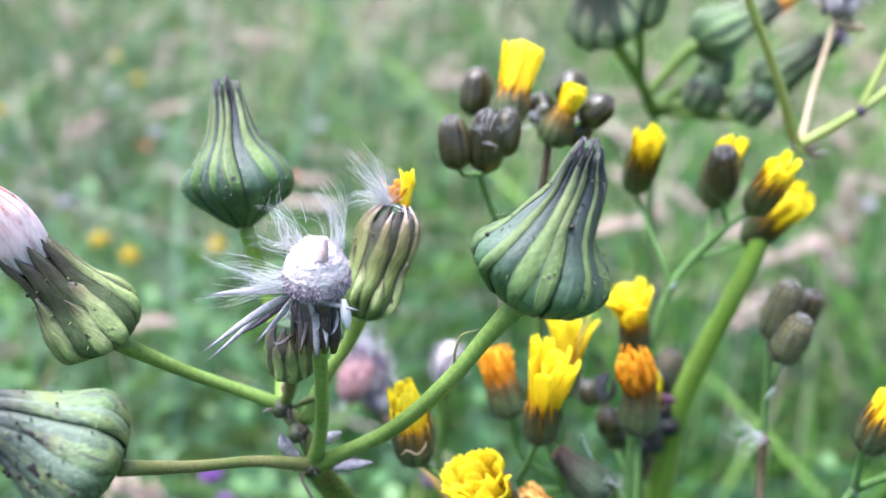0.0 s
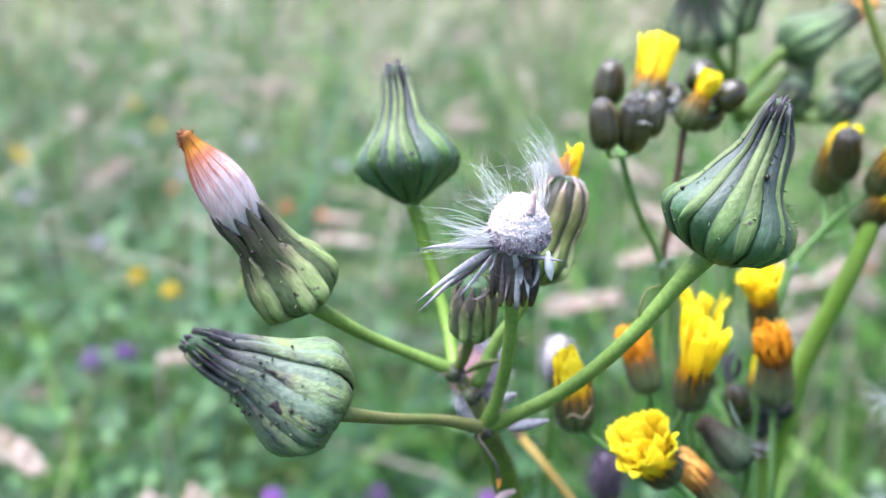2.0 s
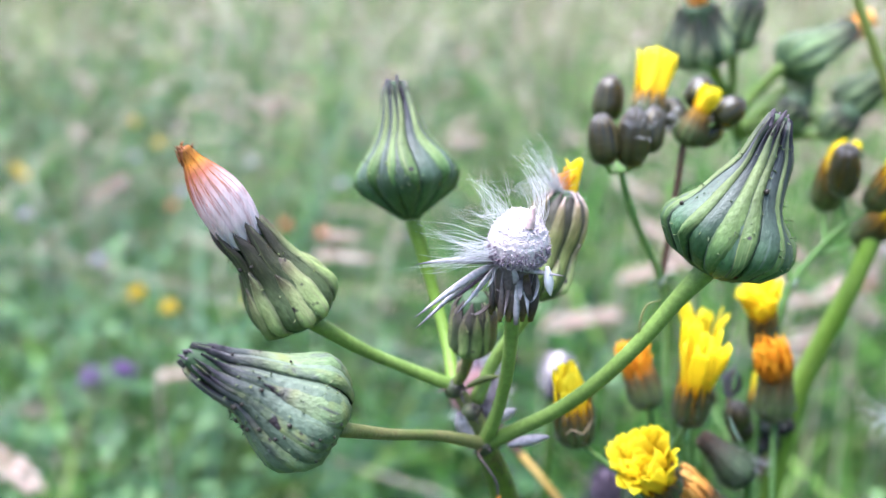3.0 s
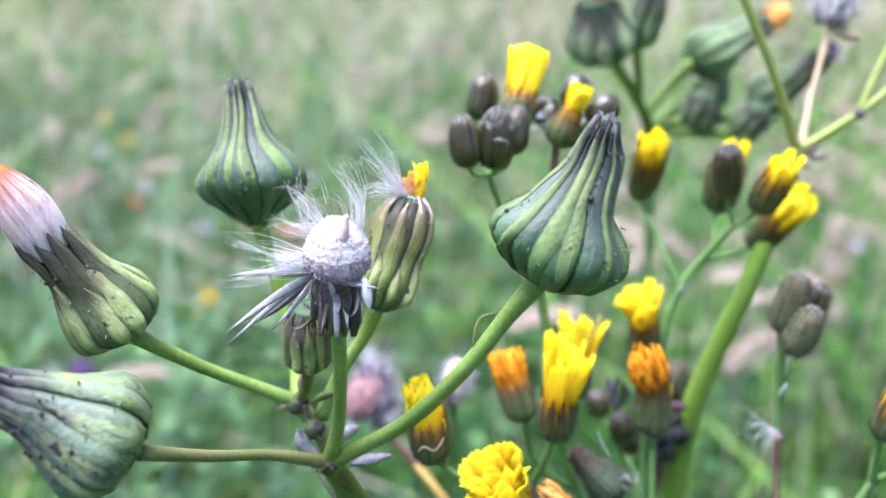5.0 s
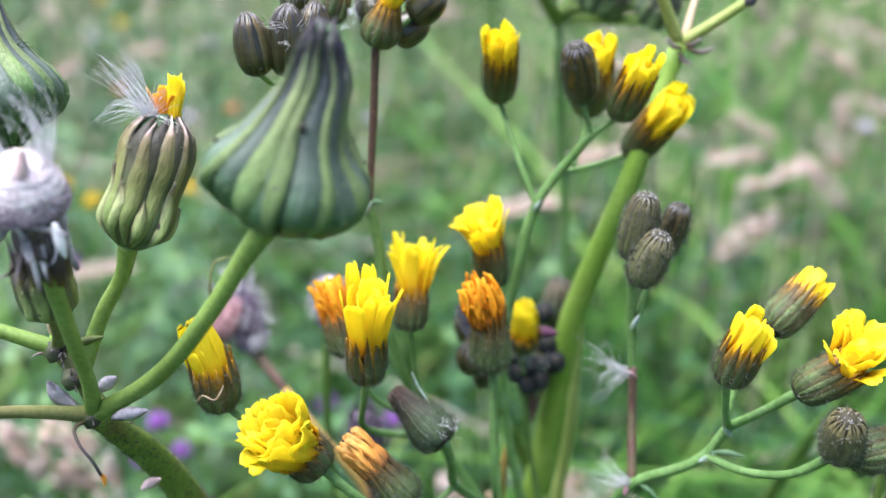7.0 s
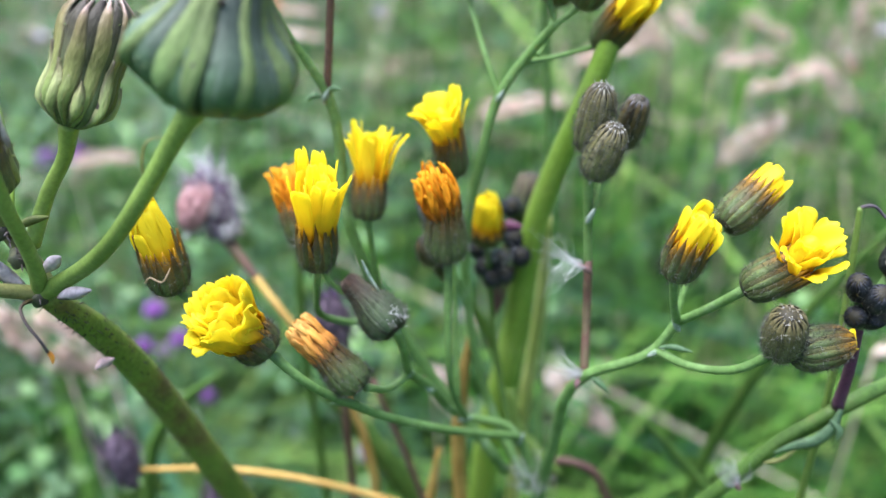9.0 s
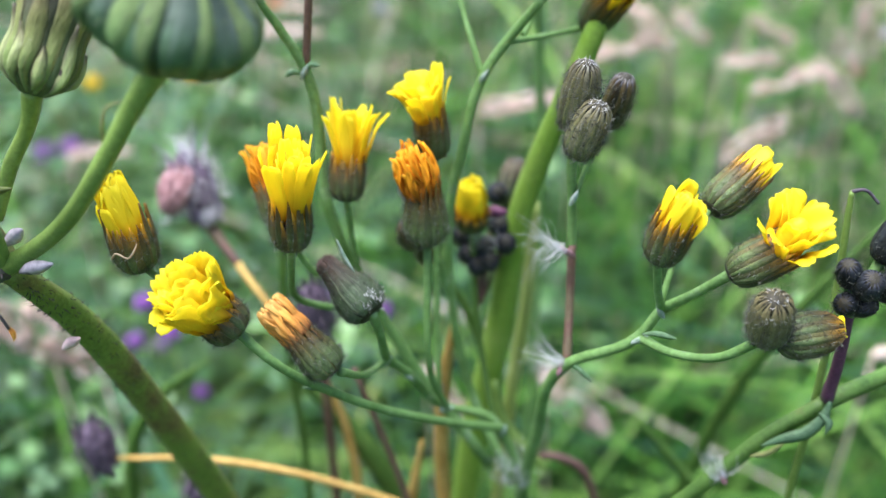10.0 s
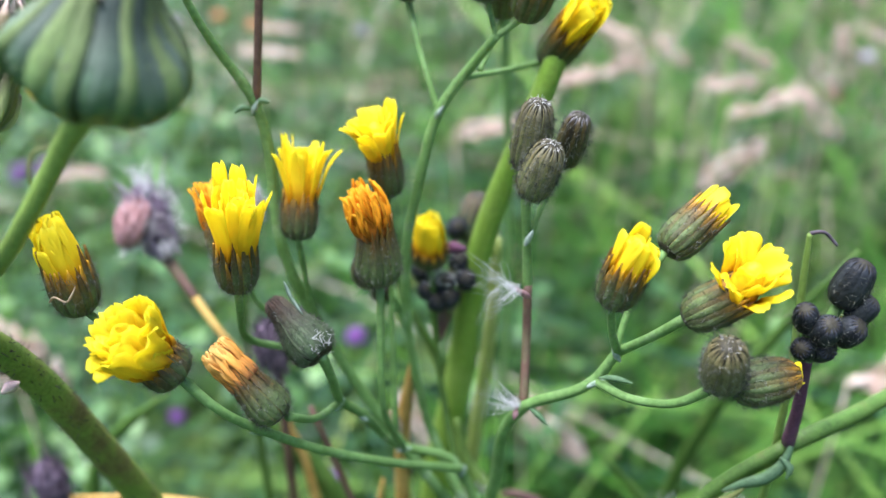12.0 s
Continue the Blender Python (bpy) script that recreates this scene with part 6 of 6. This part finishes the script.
dead_head(pale, (67.9, 185.6, 476.6), (69.6, 187.6, 486.4), 8.6, 61, M_DRY, "shaggy lilac-grey dead head", M_DRY)
tuft("hair_tuft", (69.0, 186.0, 482.0), (0.1, -0.3, 0.4), 140, 4.5, 68, pale, 1.0, 1.0, 0.00006, "white hairs left on the dead head", 0.0022)
scrap("petal", [(68, 184.6, 476.4), (70.6, 183.8, 476.0), (72.8, 183.4, 475.4)], 1.1, M_BLUSH, pale, "pale peach withered petal")

back = thing("shaded_sow_thistle", (46, 232, 0), "sow-thistle with dark green seed heads further back", "weed")
tube("stem", [(46, 232, 0, 1.3), (46, 230, 250, 1.1), (46, 225, 400, 0.95), (43.1, 221, 449, 1.1)], M_STEM_GREY, back, "greyish green stem")
tube("branch", [(43.1, 221, 449, 1.5), (38.4, 212, 458, 1.2), (31, 205, 468.6, 1.3)], M_STEM, back)
tube("branch", [(41, 217, 454, 1.1), (45, 216, 460, 1.0), (49.6, 214, 466, 1.3)], M_STEM, back)
tube("branch", [(43.4, 221, 450, 1.2), (49, 218, 456.5, 1.1), (52, 217, 461, 1.0)], M_STEM, back)
tube("branch", [(43.4, 221, 450, 1.2), (56, 226, 449.5, 1.1), (67, 226, 454.6, 1.2)], M_STEM, back)
tube("branch", [(38.4, 212, 458, 1.0), (37.4, 207, 464, 0.9), (36.2, 204, 471, 1.0)], M_STEM, back)
head, m, L, R = sow_head(back, (30.4, 204.8, 467.6), (27.4, 200.6, 480.4), 13.8, GLOBE, 71, 10, "dark green seed head with rusty florets", 0.4, 0.95, False, 0, 0, 0.06, M_DIM, M_GLOOM)
florets(head, (27.7, 201, 478.6), (-0.15, -0.2, 1), 10, 5.5, 1.5, M_RUST, 72, 0.002, 0.5)
sow_head(back, (36.0, 204.2, 470.6), (38.4, 202.4, 482.4), 7.4, BARREL, 73, 9, "small dark green seed head", 0.0, 0.95, True, 0, 0, 0.06, M_DIM, M_GLOOM)
head, m, L, R = sow_head(back, (49.4, 214.0, 465.8), (66.2, 223.0, 473.0), 10.4, FUNNEL, 74, 10, "dark green seed head lying sideways", 0.0, 0.95, False, 0, 0, 0.06, M_DIM, M_GLOOM)
florets(head, (65.6, 222.6, 472.8), (0.85, 0.4, 0.4), 12, 6.0, 2.0, M_RUST, 75, 0.003, 0.4)
head, m, L, R = sow_head(back, (66.4, 226.0, 454.2), (78.0, 216.8, 467.0), 9.0, FUNNEL, 76, 10, "long dark green seed head with a withered mauve tip", 0.0, 0.95, False, 0, 0, 0.06, M_DIM, M_GLOOM)
florets(head, (77.6, 217, 466.6), (0.6, -0.5, 0.6), 9, 3.4, 1.6, M_MAUVE, 77, 0.002, 0.4)
for i, (a, b, w) in enumerate((((48.6, 206.4, 454.6), (50.8, 204.4, 461), 6.6), ((60, 210.6, 451.4), (62.8, 206.4, 458.2), 7.4), ((56.7, 224.4, 454), (57.2, 226, 462.4), 6.8), ((52.4, 215.4, 451.4), (54.2, 212.4, 457.4), 5.8))):
    sow_head(back, a, b, w, BARREL, 80 + i, 9, "small round dark green head", 0.2 * i, 0.95, True, 0, 0, 0.06, M_DIM, M_GLOOM)
    tube("branch", [(43.6, 220.6, 449.4, 0.9), ((44 + a[0]) / 2, (220.4 + a[1]) / 2, a[2] - 1.4, 0.8), (*a, 0.9)], M_STEM, back, seg=8)

# ---- the weed at the right edge: dark bud cluster on a purple stem ----
edge = thing("bristly_weed", (40, 180, 0), "weed with a cluster of bristly dark buds on a purple stem", "weed")
tube("stem", [(40, 180, 0, 1.7), (45, 150, 280, 1.4), (58, 130, 366, 1.2), (73.7, 129, 390.3, 1.1), (80.4, 130.2, 397.6, 1.1), (87, 131, 403.0, 1.1)], M_STEM_DARK, edge, "stout green stem", 14)
tube("branch", [(86.4, 131, 402.6, 1.1), (90, 133, 403.4, 1.15), (97, 139, 402.2, 1.15), (106, 147, 401, 1.1), (125, 160, 398, 1.1)], M_STEM_DARK, edge, "green side stem", 14)
tube("branch", [(87, 131, 403.6, 0.9), (86.4, 128.4, 412, 0.75), (85.2, 125.8, 421.6, 0.75)], M_PLUM, edge, "deep purple short stem")
for i, (c, w) in enumerate((((84.2, 124.6, 423.4), 3.4), ((86.6, 125.2, 423.0), 3.4), ((84.0, 125.4, 427.4), 3.6), ((86.2, 124.2, 426.6), 4.0), ((89.2, 125.4, 425.8), 4.2), ((88.8, 128, 429.6), 5.0), ((90.8, 127.4, 427.6), 3.8), ((87.4, 126.8, 424.4), 3.6))):
    d = (Vector(c) - Vector((86, 127.6, 421))).normalized()
    hawk_head(edge, tuple(Vector(c) - d * 2.2), tuple(Vector(c) + d * (4.2 if i == 5 else 1.8)), w * 0.88, 170 + i, label="bristly blackish bud", skin=M_INK, inner=M_INK, bristles=36, bracts=8)
    tube("branch", [(85.2, 125.8, 421.2, 0.7), (*(Vector(c) - d * 1.9), 0.7)], M_STEM_GREY, edge, seg=8)
scrap("leaf", [(87.0, 129.2, 404.6), (86.2, 128.2, 402.2), (84.4, 127.6, 400.2), (81.4, 127.6, 398.8), (79.0, 128.0, 397.2)], 1.0, M_LEAF, edge, "small grey-green leaf with a withered edge")
scrap("leaf", [(81.6, 127.4, 398.4), (79.6, 127.2, 396.4), (77.6, 127.6, 395.6)], 0.5, M_STEM_TAN, edge, "withered lobe of the leaf")
scrap("leaf", [(85.6, 128.6, 403.2), (87.0, 127.6, 402.0), (86.6, 127.4, 400.6)], 0.55, M_LEAF, edge, "small curled lobe of the leaf")
bent_stalk = thing("bent_grass_stalk", (86, 134, 0), "thin green grass stalk with a bent brown tip", "grass stalk")
tube("stalk", [(86, 140, 0, 0.6), (86, 134, 380, 0.55), (86.2, 133.4, 412, 0.5), (85.4, 134.6, 430, 0.4), (85.3, 134.9, 433, 0.3)], M_STEM, bent_stalk, seg=8)
tube("tip", [(85.3, 134.9, 433, 0.3), (86.6, 134.8, 433.4, 0.25), (88.6, 134.4, 431.8, 0.2)], M_TIPS, bent_stalk, "bent brown tip", seg=6)

# ---- dead stalks and withered bits low down ----
dead = thing("withered_stalk", (12, 172, 0), "dead orange-brown stalk with a shaggy pink-grey head", "dead stalk")
tube("stalk", [(12, 172, 0, 1.1), (12, 166, 300, 1.0), (8, 164.5, 376, 0.8), (-3.4, 168, 391.1, 0.7), (-6.6, 170.4, 393.9, 0.75)], M_STRAW, dead)
tube("neck", [(-6.6, 170.4, 393.9, 0.76), (-9.8, 172.8, 396.6, 0.95), (-13.1, 175.3, 399.4, 1.3)], M_STEM_RED, dead, "purple-brown neck under the head")
d = dead_head(dead, (-12.6, 175, 398.8), (-16.4, 177, 412.6), 8.8, 62, M_DUSKY, "shaggy lilac-grey dead head")
m = axis((-15.4, 175.4, 405.6), (-20.8, 174.2, 408.6))
dome = smooth_profile([(0, 0.7), (0.25, 1.0), (0.6, 0.95), (0.85, 0.65), (1.0, 0.1)])
part("receptacle", lathe("receptacle", dome, 0.0056, 0.0049, 24, 1.0, 0.05, random.Random(5)), M_PINK, d, m, "pinkish brown domed receptacle")
part("grain", hairs_mesh("grain", dome, 0.0056, 0.0049, 420, 0.0006, 0.00022, random.Random(6), 0.1, 1.0, 0.4), M_PINK, d, m, "", "stuff")
wisp(d, (-15.2, 176.4, 409.6), (0.0, 0.1, 1), 12, 8, 8.5, 67, 0.3, 0.3, 0.002, "grey wisp of old pappus", 0.00005)
wisp(d, (-13.6, 175.4, 405.0), (0.8, -0.3, 0.1), 12, 7, 4.5, 69, 0.5, 0.4, 0.0025, "grey hairs of old pappus", 0.00005)
wisp(d, (-18.6, 174.6, 401.6), (-0.5, -0.3, -0.6), 6, 7, 3.5, 70, 0.5, 0.4, 0.0015, "grey hairs of old pappus", 0.00005)
husk = thing("withered_stalk", (0, 184, 0), "thin dead stalk with a whitish dried head", "dead stalk")
tube("stalk", [(0, 184, 0, 1.0), (-0.6, 179, 340, 0.9), (-0.8, 178, 387.4, 0.8), (0.2, 180, 403, 0.9)], M_STEM_DARK, husk)
dead_head(husk, (0.2, 180, 402), (1.2, 181, 411.6), 6.6, 63, M_DISC, "whitish dried head")
lilac = thing("withered_stalk", (10, 168, 0), "dead stalk with a dark purple shaggy head", "dead stalk")
tube("stalk", [(10, 168, 0, 1.0), (10, 164, 300, 0.9), (10, 161, 386, 0.8)], M_STEM_RED, lilac)
dead_head(lilac, (10, 161, 386), (9.4, 159.6, 397), 8.0, 64, M_DUSKY, "dark purple shaggy dead head", M_DUSKY)
brown = thing("withered_stalk", (60, 170, 0), "straw-yellow dead stalk lying across, with brown dried heads", "dead stalk")
tube("stalk", [(60, 170, 0, 0.9), (52, 160, 300, 0.85), (34, 151, 352, 0.75), (16.4, 150, 360.8, 0.7), (-8.5, 150, 365.2, 0.6), (-28, 150, 363.6, 0.45)], M_STRAW, brown)
dead_head(brown, (-29.4, 150, 359.4), (-30.6, 150, 371.4), 7.0, 65, M_DUSKY, "dark brown-mauve dried head", M_DUSKY)
dead_head(brown, (-9, 149.4, 365), (-12, 147.6, 357.4), 7.0, 66, M_DUSKY, "dark brown-mauve dried head", M_DUSKY)
red = thing("red_stalk", (40, 160, 0), "thin red-brown dead stalk", "dead stalk")
tube("stalk", [(40, 160, 0, 0.8), (32, 152, 320, 0.7), (25.5, 150, 362.3, 0.6), (18.2, 150, 388.1, 0.5)], M_STEM_RED, red)
for k, rows in enumerate(([(35, 170, 0), (33.4, 156, 330), (33, 152, 385.3), (35, 152, 400)], [(24, 172, 0), (22, 160, 320), (26, 156, 352), (28.4, 156, 368)])):
    blade = thing("dry_leaf_blade", (rows[0][0], rows[0][1], 0), "narrow dry orange leaf blade standing in the grass", "dry leaf")
    scrap("blade", rows, 1.3, M_STRAW, blade)
scrap("withered_scrap", [(31.2, 150, 388.6), (32.2, 149.4, 385.6), (32.6, 149.6, 382.4)], 1.0, M_BLUSH, hawk, "pale withered scrap low in the plant")
scrap("leaf_sheath", [(41.0, 158.4, 380.6), (42.6, 157.6, 371.6), (47.0, 157.4, 365.4), (51.0, 158.0, 361.0)], 1.5, M_STEM, pale, "green leaf base curling off the thick stem")
tuft("hair_tuft", (45.0, 144.4, 374.0), (0, -0.6, 0.5), 120, 3.0, 98, hawk, 1.0, 1.6, 0.00004, "white wool in the fork of the stems", 0.0028)
curl = thing("curled_stalk", (58, 162, 0), "curled withered purple-brown stalk", "dead stalk")
tube("stalk", [(62, 166, 0, 0.8), (60.5, 161, 320, 0.8), (59.6, 160, 354, 0.8), (56, 159.6, 361.4, 0.8), (50.7, 160, 362.6, 0.75), (46, 160, 359, 0.6)], M_STEM_RED, curl)


for rows, w in (([(46, 190, 0), (34, 172, 300), (21.5, 165, 345.4), (10.5, 165, 364.8), (2, 166, 374)], 2.4), ([(30, 200, 0), (34, 182, 330), (38, 178, 372), (30, 176, 392)], 1.6),
                ([(70, 220, 0), (80, 200, 300), (96, 190, 372), (112, 192, 398)], 1.8), ([(-60, 210, 0), (-52, 190, 280), (-36, 184, 346), (-20, 182, 362)], 1.8), ([(110, 190, 0), (100, 180, 260), (84, 172, 340), (66, 170, 366)], 1.6)):
    leaf = thing("grass_leaf", (rows[0][0], rows[0][1], 0), "long green grass leaf bending among the weeds", "grass leaf", "long grass leaves")
    scrap("blade", rows, w, M_STEM_DARK, leaf)


def seed_fluff(at, up, length, count, seed, hang):
    """A stray seed with its parachute of hairs, caught on a stem."""
    f = thing("seed_fluff", at, "stray white seed parachute caught on a stem", "seed", "stray seeds")
    wisp(f, at, up, count // 6, 6, length, seed, 0.5, 0.42, 0.0006, "fine white parachute hairs", 0.000022)
    tube("seed", [(*at, 0.25), (*hang, 0.4), (*(Vector(hang) + (Vector(hang) - Vector(at)) * 0.4), 0.1)], M_PINK, f, "pinkish seed", 8)


seed_fluff((50.6, 134.6, 423.0), (-1, 0.1, 0.25), 8.0, 60, 91, (52.0, 135.6, 421.4))
seed_fluff((51.6, 131.6, 406.6), (-1, -0.2, 0.3), 7.0, 72, 92, (51.2, 131, 405.2))
seed_fluff((74.4, 127.6, 391.4), (-0.7, 0.2, 0.8), 5.6, 78, 93, (75.0, 127.6, 390.4))
